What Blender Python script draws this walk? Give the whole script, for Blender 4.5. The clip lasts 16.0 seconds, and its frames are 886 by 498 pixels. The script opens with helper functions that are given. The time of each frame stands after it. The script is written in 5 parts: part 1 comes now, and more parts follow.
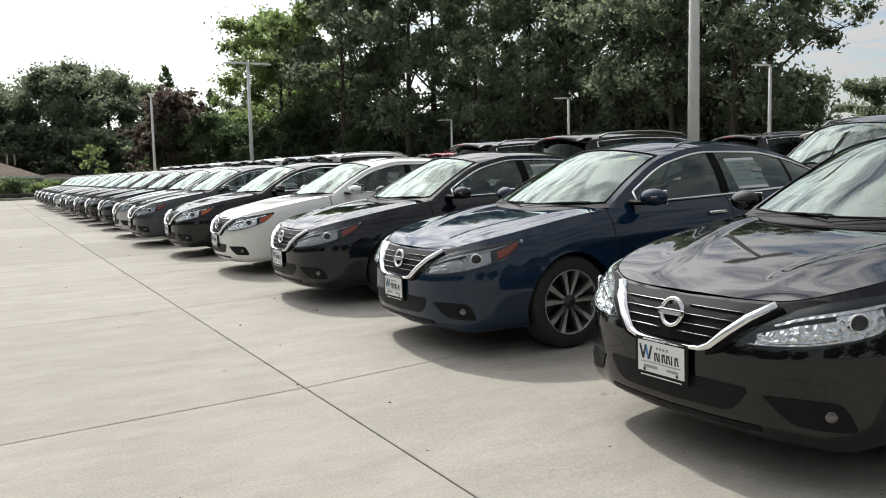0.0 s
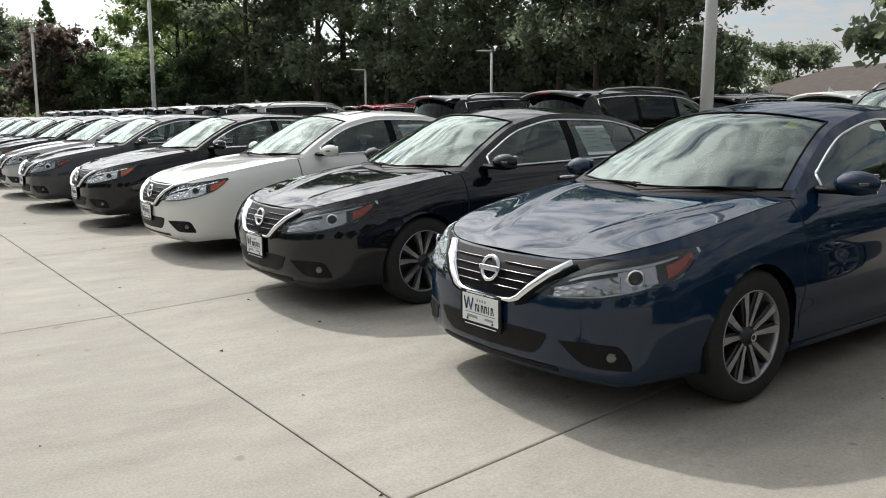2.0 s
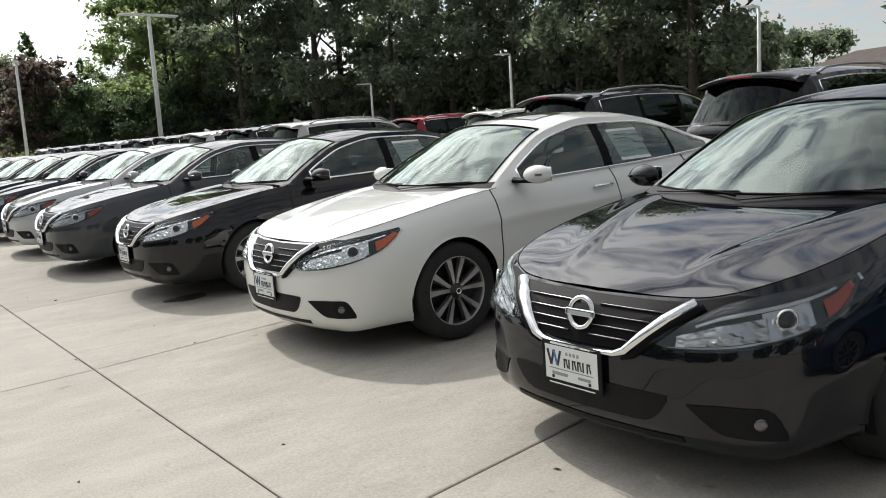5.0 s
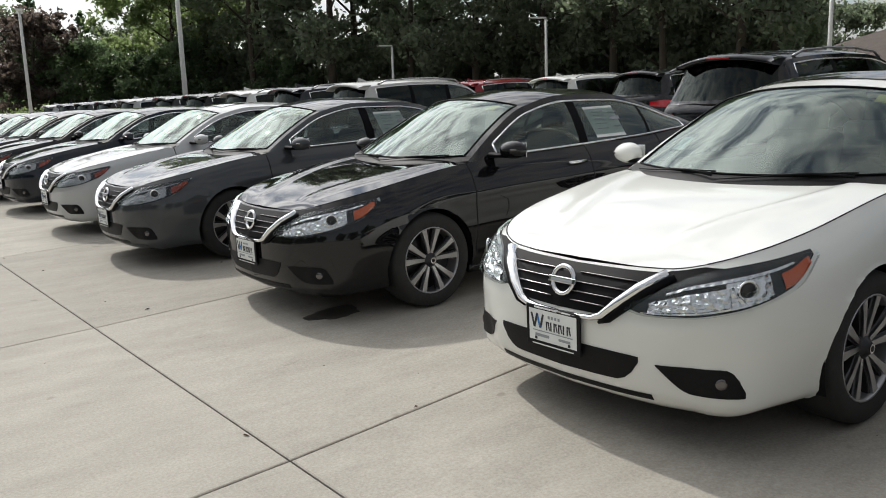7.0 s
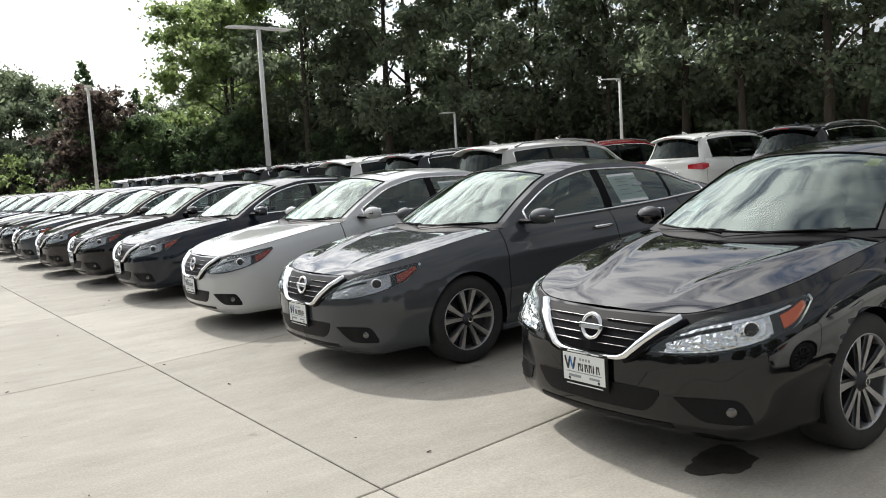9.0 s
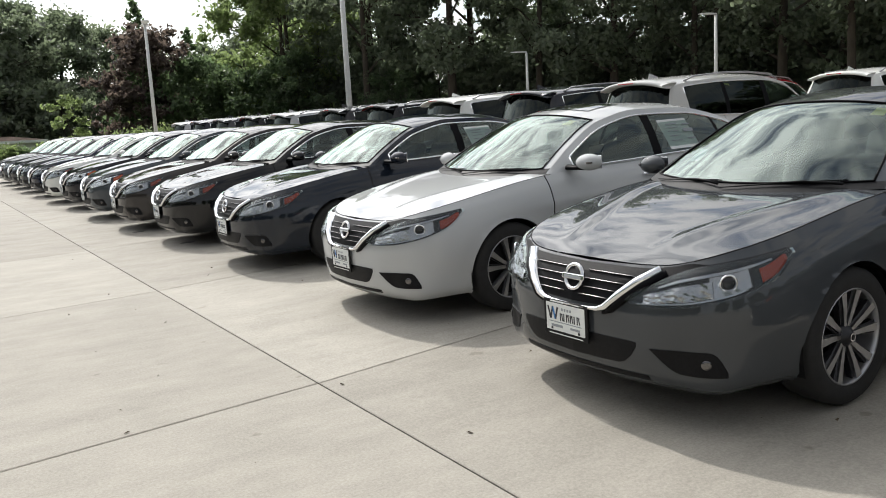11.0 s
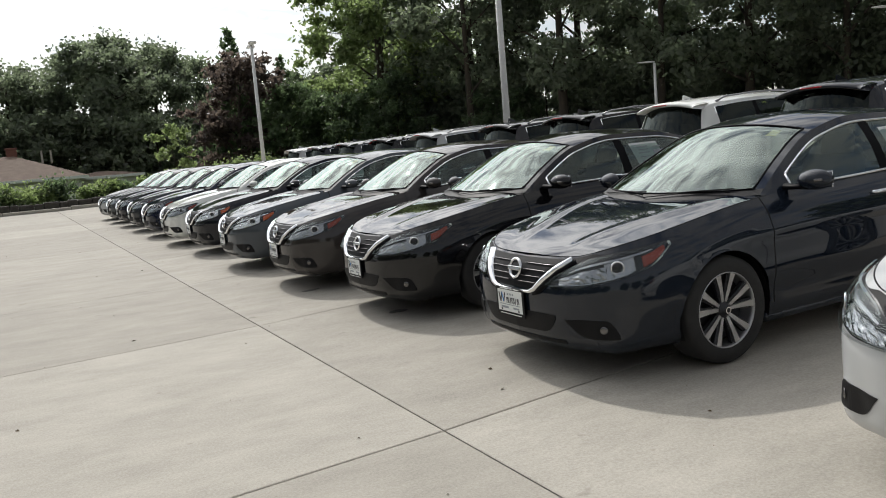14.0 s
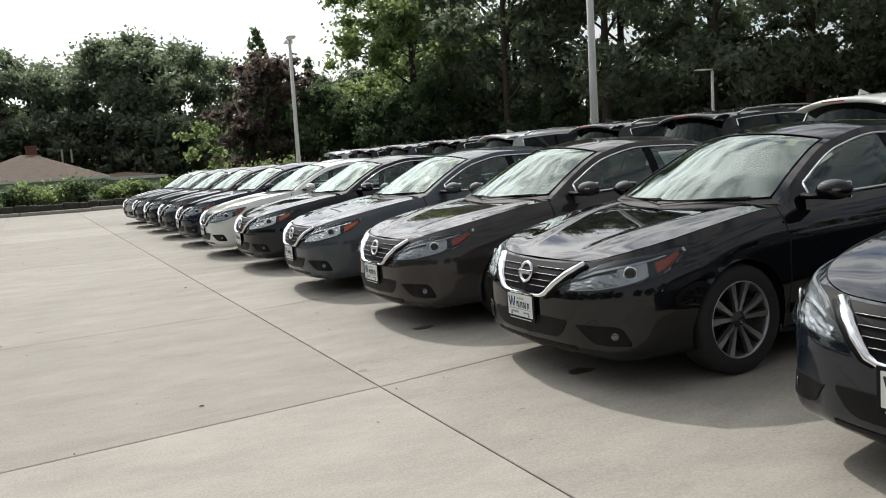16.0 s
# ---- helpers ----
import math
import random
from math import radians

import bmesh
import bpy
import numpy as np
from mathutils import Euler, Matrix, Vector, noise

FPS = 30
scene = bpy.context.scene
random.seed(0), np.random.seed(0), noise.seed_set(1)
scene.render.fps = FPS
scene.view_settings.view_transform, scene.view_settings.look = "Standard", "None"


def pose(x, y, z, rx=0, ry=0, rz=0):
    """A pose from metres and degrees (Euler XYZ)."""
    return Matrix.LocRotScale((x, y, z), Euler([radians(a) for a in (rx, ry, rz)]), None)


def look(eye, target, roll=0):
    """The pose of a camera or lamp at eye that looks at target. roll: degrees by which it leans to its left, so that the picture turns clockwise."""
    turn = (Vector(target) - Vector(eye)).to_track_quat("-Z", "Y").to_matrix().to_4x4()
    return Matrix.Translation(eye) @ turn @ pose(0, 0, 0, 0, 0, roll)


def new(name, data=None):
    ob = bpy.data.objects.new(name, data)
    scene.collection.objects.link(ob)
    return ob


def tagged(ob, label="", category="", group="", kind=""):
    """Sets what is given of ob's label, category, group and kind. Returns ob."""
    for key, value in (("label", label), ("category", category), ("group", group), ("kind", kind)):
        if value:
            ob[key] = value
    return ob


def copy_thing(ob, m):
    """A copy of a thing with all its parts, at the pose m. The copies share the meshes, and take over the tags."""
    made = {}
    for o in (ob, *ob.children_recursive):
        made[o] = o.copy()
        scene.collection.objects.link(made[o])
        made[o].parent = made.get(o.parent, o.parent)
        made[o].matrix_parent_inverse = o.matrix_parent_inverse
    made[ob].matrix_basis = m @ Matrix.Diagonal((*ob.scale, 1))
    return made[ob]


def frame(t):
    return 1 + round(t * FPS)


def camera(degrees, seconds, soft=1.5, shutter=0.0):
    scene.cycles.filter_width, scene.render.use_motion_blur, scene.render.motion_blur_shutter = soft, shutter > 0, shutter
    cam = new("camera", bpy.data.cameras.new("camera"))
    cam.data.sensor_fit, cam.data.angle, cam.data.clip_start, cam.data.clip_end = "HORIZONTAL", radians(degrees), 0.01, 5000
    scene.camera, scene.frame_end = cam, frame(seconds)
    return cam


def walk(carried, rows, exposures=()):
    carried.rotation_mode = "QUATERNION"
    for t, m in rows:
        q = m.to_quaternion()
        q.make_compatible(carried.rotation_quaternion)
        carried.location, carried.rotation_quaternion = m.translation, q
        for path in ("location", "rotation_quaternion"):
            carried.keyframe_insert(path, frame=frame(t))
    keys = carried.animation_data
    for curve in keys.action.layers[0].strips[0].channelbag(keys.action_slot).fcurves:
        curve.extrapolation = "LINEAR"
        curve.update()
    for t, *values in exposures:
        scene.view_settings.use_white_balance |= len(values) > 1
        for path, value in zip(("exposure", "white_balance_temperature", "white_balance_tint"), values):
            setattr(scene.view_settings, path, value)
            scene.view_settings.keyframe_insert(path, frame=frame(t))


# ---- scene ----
cam = camera(56.5, 16.0, 1.0)
PATH = [
    (0.0, look((0.681, 1.26, 1.326), (1.647, 3.001, 1.138), -1.3)),
    (0.5, look((0.728, 1.947, 1.316), (1.756, 3.641, 1.045), -0.9)),
    (1.0, look((0.717, 2.548, 1.342), (1.721, 4.25, 1.032), -0.9)),
    (1.5, look((0.721, 3.122, 1.37), (1.916, 4.698, 1.067), 1.0)),
    (2.0, look((0.78, 3.664, 1.4), (1.949, 5.258, 1.098), 0.2)),
    (2.5, look((0.783, 4.239, 1.43), (2.059, 5.764, 1.215), 0.7)),
    (3.0, look((0.884, 4.814, 1.432), (2.143, 6.348, 1.181), 0.6)),
    (3.5, look((0.921, 5.407, 1.407), (2.223, 6.903, 1.153), 0.1)),
    (4.0, look((1.02, 6.027, 1.383), (2.245, 7.586, 1.125), -3.6)),
    (6.5, look((1.008, 9.438, 1.465), (2.166, 11.037, 1.141), -2.2)),
    (7.0, look((0.909, 10.089, 1.454), (2.11, 11.649, 1.104), -1.9)),
    (7.5, look((0.82, 10.583, 1.482), (1.977, 12.184, 1.17), -2.4)),
    (8.0, look((0.707, 11.342, 1.472), (1.926, 12.91, 1.233), -0.5)),
    (8.5, look((0.62, 12.008, 1.47), (1.924, 13.511, 1.259), -1.4)),
    (9.0, look((0.441, 12.623, 1.488), (1.595, 14.245, 1.301), -3.3)),
    (9.5, look((0.377, 13.338, 1.443), (1.561, 14.939, 1.251), -4.8)),
    (12.0, look((0.601, 16.741, 1.503), (1.591, 18.438, 1.128), -2.1)),
    (12.5, look((0.601, 17.46, 1.485), (1.608, 19.162, 1.182), -2.7)),
    (13.0, look((0.572, 18.125, 1.476), (1.519, 19.858, 1.164), -3.4)),
    (13.5, look((0.501, 18.863, 1.488), (1.372, 20.651, 1.276), -3.2)),
    (14.0, look((0.491, 19.601, 1.484), (1.398, 21.367, 1.242), -4.8)),
    (14.5, look((0.405, 20.266, 1.45), (1.256, 22.063, 1.243), -3.6)),
    (15.0, look((0.45, 20.942, 1.43), (1.276, 22.751, 1.214), -3.7)),
    (15.5, look((0.453, 21.584, 1.428), (1.166, 23.441, 1.216), -3.9)),
    (16.0, look((0.476, 22.254, 1.419), (1.358, 24.036, 1.204), -3.4)),
]
walk(cam, PATH, exposures=[(0.0, -0.38), (1.0, -0.52), (2.0, -0.42), (3.5, -0.12), (6.5, -0.58), (7.5, -0.56), (8.2, -0.44), (9.2, -0.16), (12.0, -0.42), (13.0, -0.62), (16.0, -0.50)])


# world: hazy summer sky with thin cloud, sun ahead over the far end of the rows
SUN_ELEV, SUN_AZ = 44.0, 3.0
world = bpy.data.worlds.new("world")
scene.world = world
world.use_nodes = True
wn, wl = world.node_tree.nodes, world.node_tree.links
sky = wn.new("ShaderNodeTexSky")
sky.sky_type, sky.sun_disc = "NISHITA", False
sky.sun_elevation, sky.sun_rotation = radians(SUN_ELEV), radians(SUN_AZ)
sky.air_density, sky.dust_density, sky.ozone_density = 1.0, 0.8, 1.0
wt = wn.new("ShaderNodeTexCoord")
split = wn.new("ShaderNodeSeparateXYZ")
wl.new(wt.outputs["Generated"], split.inputs[0])


def sky_math(op, a, b=0.0, c=0.0, clamp=False):
    n = wn.new("ShaderNodeMath")
    n.operation, n.use_clamp = op, clamp
    for k, v in enumerate((a, b, c)):
        if hasattr(v, "links"):
            wl.new(v, n.inputs[k])
        else:
            n.inputs[k].default_value = v
    return n.outputs[0]


# a broken layer of small clouds, seen in perspective
height = sky_math("ADD", sky_math("MAXIMUM", split.outputs["Z"], 0.0), 0.10)
plane = wn.new("ShaderNodeCombineXYZ")
wl.new(sky_math("DIVIDE", split.outputs["X"], height), plane.inputs[0])
wl.new(sky_math("DIVIDE", split.outputs["Y"], height), plane.inputs[1])
cloud = wn.new("ShaderNodeTexNoise")
cloud.inputs["Scale"].default_value, cloud.inputs["Detail"].default_value, cloud.inputs["Roughness"].default_value = 5.0, 8.0, 0.66
cloud.inputs["Distortion"].default_value = 0.5
wl.new(plane.outputs[0], cloud.inputs["Vector"])
ramp = wn.new("ShaderNodeValToRGB")
ramp.color_ramp.elements[0].position, ramp.color_ramp.elements[1].position = 0.34, 0.56
wl.new(cloud.outputs["Fac"], ramp.inputs["Fac"])
# cloud and haze glow towards the sun
to_sun = wn.new("ShaderNodeVectorMath")
to_sun.operation = "DOT_PRODUCT"
to_sun.inputs[1].default_value = (math.sin(radians(SUN_AZ)) * math.cos(radians(SUN_ELEV)), math.cos(radians(SUN_AZ)) * math.cos(radians(SUN_ELEV)), math.sin(radians(SUN_ELEV)))
wl.new(wt.outputs["Generated"], to_sun.inputs[0])
near_sun = sky_math("POWER", sky_math("MAXIMUM", to_sun.outputs["Value"], 0.0), 6.0)
glow_of = sky_math("MULTIPLY_ADD", near_sun, 40.0, 5.5)
white = wn.new("ShaderNodeMixRGB")
white.blend_type = "MULTIPLY"
white.inputs["Fac"].default_value = 1.0
white.inputs["Color1"].default_value = (1.0, 0.995, 0.99, 1)
wl.new(glow_of, white.inputs["Color2"])
haze = sky_math("MULTIPLY", sky_math("POWER", sky_math("SUBTRACT", 1.0, split.outputs["Z"], 0.0, True), 5.0), sky_math("MULTIPLY_ADD", sky_math("MAXIMUM", to_sun.outputs["Value"], 0.0), 1.1, 0.15), 0.0, True)
wmix = wn.new("ShaderNodeMixRGB")
wl.new(sky_math("MAXIMUM", ramp.outputs["Color"], haze), wmix.inputs["Fac"])
wl.new(sky.outputs["Color"], wmix.inputs["Color1"])
wl.new(white.outputs["Color"], wmix.inputs["Color2"])
wl.new(wmix.outputs["Color"], wn["Background"].inputs["Color"])
wn["Background"].inputs["Strength"].default_value = 0.135
sun = new("sun", bpy.data.lights.new("sun", "SUN"))
sun.data.energy, sun.data.angle, sun.data.color = 3.5, radians(0.6), (1.0, 0.968, 0.915)
sun.matrix_world = look((0, 0, 30), (-math.sin(radians(SUN_AZ)) * math.cos(radians(SUN_ELEV)), -math.cos(radians(SUN_AZ)) * math.cos(radians(SUN_ELEV)), 30 - math.sin(radians(SUN_ELEV))))


# ---- materials ----
def mat(name, color=(0.5, 0.5, 0.5), rough=0.5, metal=0.0, coat=0.0, spec=0.5):
    m = bpy.data.materials.new(name)
    m.use_nodes = True
    b = m.node_tree.nodes["Principled BSDF"]
    b.inputs["Base Color"].default_value = (*color, 1)
    b.inputs["Roughness"].default_value, b.inputs["Metallic"].default_value = rough, metal
    b.inputs["Coat Weight"].default_value, b.inputs["Coat Roughness"].default_value = coat, 0.03
    b.inputs["Specular IOR Level"].default_value = spec
    return m


def node(m, kind, **inputs):
    n = m.node_tree.nodes.new(kind)
    for key, value in inputs.items():
        n.inputs[key.replace("_", " ")].default_value = value
    return n


def wire(m, a, b):
    m.node_tree.links.new(a, b)


def principled(m):
    return m.node_tree.nodes["Principled BSDF"]


def noise_of(m, scale, detail=4.0, rough=0.55, space="Object", stretch=(1, 1, 1)):
    tc = node(m, "ShaderNodeTexCoord")
    mp = node(m, "ShaderNodeMapping", Scale=stretch)
    nz = node(m, "ShaderNodeTexNoise", Scale=scale, Detail=detail, Roughness=rough)
    wire(m, tc.outputs[space], mp.inputs["Vector"])
    wire(m, mp.outputs["Vector"], nz.inputs["Vector"])
    return nz.outputs["Fac"]


def ramp_of(m, fac, *stops):
    r = node(m, "ShaderNodeValToRGB")
    e = r.color_ramp.elements
    while len(e) < len(stops):
        e.new(0.5)
    for k, (p, c) in zip(e, stops):
        k.position, k.color = p, (*c, 1)
    wire(m, fac, r.inputs["Fac"])
    return r.outputs["Color"]


def mixed(m, fac, a, b, blend="MIX"):
    x = node(m, "ShaderNodeMixRGB")
    x.blend_type = blend
    for v, k in ((fac, "Fac"), (a, "Color1"), (b, "Color2")):
        if hasattr(v, "links"):
            wire(m, v, x.inputs[k])
        else:
            x.inputs[k].default_value = v if k == "Fac" else (*v, 1)
    return x.outputs["Color"]


def bumped(m, height, strength, distance=0.01):
    b = node(m, "ShaderNodeBump", Strength=strength, Distance=distance)
    wire(m, height, b.inputs["Height"])
    wire(m, b.outputs["Normal"], principled(m).inputs["Normal"])


def make_paint():
    m = mat("car_paint", rough=0.35, metal=0.0, coat=1.0, spec=0.0)
    info = node(m, "ShaderNodeObjectInfo")
    flake = noise_of(m, 900.0, 2.0)
    dust = noise_of(m, 3.0, 6.0, 0.65)
    col = mixed(m, ramp_of(m, flake, (0.35, (0, 0, 0)), (0.75, (0.003, 0.003, 0.003))), info.outputs["Color"], (0.6, 0.6, 0.6))
    col = mixed(m, ramp_of(m, dust, (0.5, (0, 0, 0)), (0.9, (0.004, 0.004, 0.004))), col, (0.4, 0.37, 0.32))
    wire(m, col, principled(m).inputs["Base Color"])
    wire(m, ramp_of(m, dust, (0.3, (0.01, 0.01, 0.01)), (0.8, (0.06, 0.06, 0.06))), principled(m).inputs["Coat Roughness"])
    return m


def make_glass(name, tint, gloss=1.0):
    m = bpy.data.materials.new(name)
    m.use_nodes = True
    n = m.node_tree.nodes
    n.remove(n["Principled BSDF"])
    clear = node(m, "ShaderNodeBsdfTransparent", Color=(*tint, 1))
    shine = node(m, "ShaderNodeBsdfGlossy", Color=(0.88, 1, 0.94, 1), Roughness=0.015)
    fres = node(m, "ShaderNodeFresnel", IOR=1.52)
    up = node(m, "ShaderNodeMath")
    up.operation = "MULTIPLY_ADD"
    up.inputs[1].default_value, up.inputs[2].default_value, up.use_clamp = 1.7 * gloss, 0.01, True
    wire(m, fres.outputs[0], up.inputs[0])
    mx = node(m, "ShaderNodeMixShader")
    wire(m, up.outputs[0], mx.inputs[0])
    wire(m, clear.outputs[0], mx.inputs[1])
    wire(m, shine.outputs[0], mx.inputs[2])
    wire(m, mx.outputs[0], n["Material Output"].inputs["Surface"])
    return m


def make_concrete():
    m = mat("concrete", rough=0.85)
    info = node(m, "ShaderNodeObjectInfo")
    geo = node(m, "ShaderNodeNewGeometry")
    def at(scale, detail, rough, stretch=(1, 1, 1)):
        mp = node(m, "ShaderNodeMapping", Scale=stretch)
        nz = node(m, "ShaderNodeTexNoise", Scale=scale, Detail=detail, Roughness=rough)
        wire(m, geo.outputs["Position"], mp.inputs["Vector"])
        wire(m, mp.outputs["Vector"], nz.inputs["Vector"])
        return nz.outputs["Fac"]
    big, mid, grain = at(0.5, 5, 0.6), at(1.3, 9, 0.75, (1, 2.2, 1)), at(70, 4, 0.75)
    spots = at(5.5, 2, 0.5)
    col = ramp_of(m, big, (0.3, (0.315, 0.292, 0.247)), (0.7, (0.43, 0.402, 0.345)))
    col = mixed(m, 0.55, col, ramp_of(m, mid, (0.34, (0.25, 0.233, 0.198)), (0.64, (0.485, 0.452, 0.392))))
    col = mixed(m, 0.26, col, ramp_of(m, grain, (0.34, (0.18, 0.165, 0.14)), (0.66, (0.62, 0.585, 0.51))))
    col = mixed(m, ramp_of(m, spots, (0.71, (0, 0, 0)), (0.76, (0.45, 0.45, 0.45))), col, (0.16, 0.14, 0.11))
    tone = ramp_of(m, info.outputs["Random"], (0.0, (0.82, 0.815, 0.81)), (1.0, (1.0, 1.0, 1.0)))
    wire(m, mixed(m, 1.0, col, tone, "MULTIPLY"), principled(m).inputs["Base Color"])
    mx = node(m, "ShaderNodeMath")
    mx.operation = "ADD"
    wire(m, grain, mx.inputs[0])
    wire(m, mid, mx.inputs[1])
    bumped(m, mx.outputs[0], 0.35, 0.004)
    return m


def make_leaf(name, dark, light):
    m = mat(name, rough=0.42, spec=0.5)
    geo = node(m, "ShaderNodeNewGeometry")
    big = noise_of(m, 0.35, 3.0)
    isl = ramp_of(m, geo.outputs["Random Per Island"], (0.0, dark), (1.0, light))
    col = mixed(m, ramp_of(m, big, (0.35, (0, 0, 0)), (0.65, (0.7, 0.7, 0.7))), isl, light)
    wire(m, col, principled(m).inputs["Base Color"])
    tr = node(m, "ShaderNodeBsdfTranslucent")
    wire(m, mixed(m, 1.0, col, (1.7, 1.8, 1.45), "MULTIPLY"), tr.inputs["Color"])
    mx = node(m, "ShaderNodeMixShader")
    mx.inputs[0].default_value = 0.65
    wire(m, principled(m).outputs[0], mx.inputs[1])
    wire(m, tr.outputs[0], mx.inputs[2])
    wire(m, mx.outputs[0], m.node_tree.nodes["Material Output"].inputs["Surface"])
    return m


def make_mottled(name, a, b, scale, rough=0.8, bump=0.3, space="Object", stretch=(1, 1, 1)):
    m = mat(name, rough=rough)
    f, g = noise_of(m, scale, 6, 0.65, space, stretch), noise_of(m, scale * 9, 4, 0.6, space, stretch)
    col = mixed(m, 0.4, ramp_of(m, f, (0.3, a), (0.7, b)), ramp_of(m, g, (0.3, a), (0.7, b)))
    wire(m, col, principled(m).inputs["Base Color"])
    bumped(m, g, bump, 0.01)
    return m


PAINT = make_paint()
GAP = mat("panel_gap", (0.004, 0.004, 0.004), 0.9)
BLACK = make_mottled("black_plastic", (0.005, 0.005, 0.006), (0.011, 0.011, 0.012), 30.0, 0.5, 0.1)
principled(BLACK).inputs["Specular IOR Level"].default_value = 0.15
GLOSSBLACK = mat("gloss_black_plastic", (0.004, 0.004, 0.005), 0.5, 0, 0.0, 0.08)
RUBBER = make_mottled("tyre_rubber", (0.012, 0.012, 0.012), (0.028, 0.027, 0.026), 20.0, 0.8, 0.2)
CHROME = mat("chrome", (0.82, 0.83, 0.84), 0.06, 1.0)
ALLOY = make_mottled("machined_alloy", (0.5, 0.5, 0.51), (0.66, 0.66, 0.67), 25.0, 0.28, 0.05)
principled(ALLOY).inputs["Metallic"].default_value = 1.0
RIMALLOY = mat("grey_rim_paint", (0.42, 0.42, 0.43), 0.35, 0.8)
DARKALLOY = mat("dark_painted_alloy", (0.03, 0.03, 0.033), 0.35, 0.4)
WINDSHIELD = make_glass("windshield_glass", (0.62, 0.72, 0.68), 0.84)
SIDEGLASS = make_glass("side_window_glass", (0.66, 0.73, 0.71), 0.9)
PRIVACY = make_glass("privacy_glass", (0.05, 0.055, 0.055), 0.25)
LENS = make_glass("lamp_lens", (0.88, 0.89, 0.90), 0.22)
REFLECTOR = mat("lamp_reflector", (0.86, 0.87, 0.88), 0.14, 1.0)
facet = node(REFLECTOR, "ShaderNodeTexVoronoi", Scale=38.0)
wire(REFLECTOR, node(REFLECTOR, "ShaderNodeTexCoord").outputs["Object"], facet.inputs["Vector"])
bumped(REFLECTOR, facet.outputs["Distance"], 0.6, 0.02)
SMOKED = mat("smoked_lamp_housing", (0.04, 0.04, 0.043), 0.22, 0.4)
SMOKEDREF = mat("smoked_reflector", (0.42, 0.43, 0.44), 0.18, 1.0)
AMBER = mat("amber_marker", (0.55, 0.09, 0.014), 0.2, 0, 0.8)
AMBERDARK = mat("dark_amber_marker", (0.26, 0.03, 0.012), 0.25, 0, 0.5)
REDLENS = mat("red_tail_lens", (0.5, 0.012, 0.02), 0.15, 0, 1.0)
PAPER = mat("white_paper", (0.78, 0.8, 0.78), 0.7)
SHEET = mat("price_sheet_paper", (0.88, 0.9, 0.88), 0.7)
glow = node(SHEET, "ShaderNodeBsdfTranslucent", Color=(0.85, 0.87, 0.85, 1))
sheet_mix = node(SHEET, "ShaderNodeMixShader")
sheet_mix.inputs[0].default_value = 0.12
wire(SHEET, principled(SHEET).outputs[0], sheet_mix.inputs[1])
wire(SHEET, glow.outputs[0], sheet_mix.inputs[2])
wire(SHEET, sheet_mix.outputs[0], SHEET.node_tree.nodes["Material Output"].inputs["Surface"])
INK = mat("dark_ink", (0.03, 0.03, 0.035), 0.6)
BLUEINK = mat("blue_ink", (0.05, 0.22, 0.55), 0.6)
GREYINK = mat("grey_ink", (0.3, 0.32, 0.34), 0.6)
YELLOW = mat("yellow_tag", (0.72, 0.68, 0.12), 0.7)
SEATCLOTH = make_mottled("charcoal_seat_cloth", (0.02, 0.02, 0.021), (0.045, 0.045, 0.046), 60.0, 0.9, 0.2)
CONCRETE = make_concrete()
JOINTDIRT = make_mottled("joint_dirt", (0.03, 0.027, 0.022), (0.07, 0.062, 0.05), 4.0, 0.95, 0.2)
KERB = make_mottled("kerb_concrete", (0.34, 0.32, 0.28), (0.5, 0.47, 0.41), 3.0, 0.85, 0.3)
GRASS = make_mottled("grass_ground", (0.05, 0.075, 0.02), (0.11, 0.14, 0.045), 1.5, 0.95, 0.6)
MULCH = make_mottled("dark_stone_edging", (0.03, 0.028, 0.025), (0.09, 0.08, 0.07), 5.0, 0.95, 0.8)
POLEPAINT = make_mottled("white_pole_paint", (0.62, 0.62, 0.60), (0.74, 0.74, 0.72), 2.0, 0.45, 0.05)
BASEBLUE = make_mottled("light_blue_base_paint", (0.08, 0.36, 0.52), (0.14, 0.48, 0.66), 6.0, 0.7, 0.2)
BARK = make_mottled("bark", (0.03, 0.024, 0.018), (0.085, 0.068, 0.05), 4.0, 0.95, 0.8, "Object", (1, 1, 0.2))
LEAF = make_leaf("oak_leaf", (0.108, 0.126, 0.098), (0.165, 0.19, 0.142))
LEAFLIGHT = make_leaf("light_green_leaf", (0.12, 0.152, 0.075), (0.205, 0.25, 0.12))
LEAFPURPLE = make_leaf("purple_leaf", (0.065, 0.05, 0.05), (0.115, 0.085, 0.085))
LEAFCONIFER = make_leaf("conifer_needle", (0.07, 0.095, 0.06), (0.11, 0.15, 0.085))
SHINGLE = make_mottled("brown_shingle", (0.10, 0.068, 0.05), (0.19, 0.135, 0.10), 2.5, 0.9, 0.4)
SHINGLEDARK = make_mottled("dark_brown_shingle", (0.06, 0.047, 0.04), (0.12, 0.095, 0.08), 2.0, 0.9, 0.4)
SIDING = make_mottled("white_siding", (0.62, 0.63, 0.58), (0.76, 0.76, 0.71), 1.0, 0.7, 0.1)
CHIMNEYBRICK = make_mottled("chimney_brick", (0.14, 0.06, 0.045), (0.26, 0.12, 0.09), 8.0, 0.9, 0.4)
OIL = make_mottled("oil_stain", (0.02, 0.019, 0.017), (0.11, 0.10, 0.085), 9.0, 0.5, 0.1)
DEBRIS = make_mottled("dry_leaf_litter", (0.06, 0.04, 0.02), (0.14, 0.09, 0.05), 20.0, 0.9, 0.3)


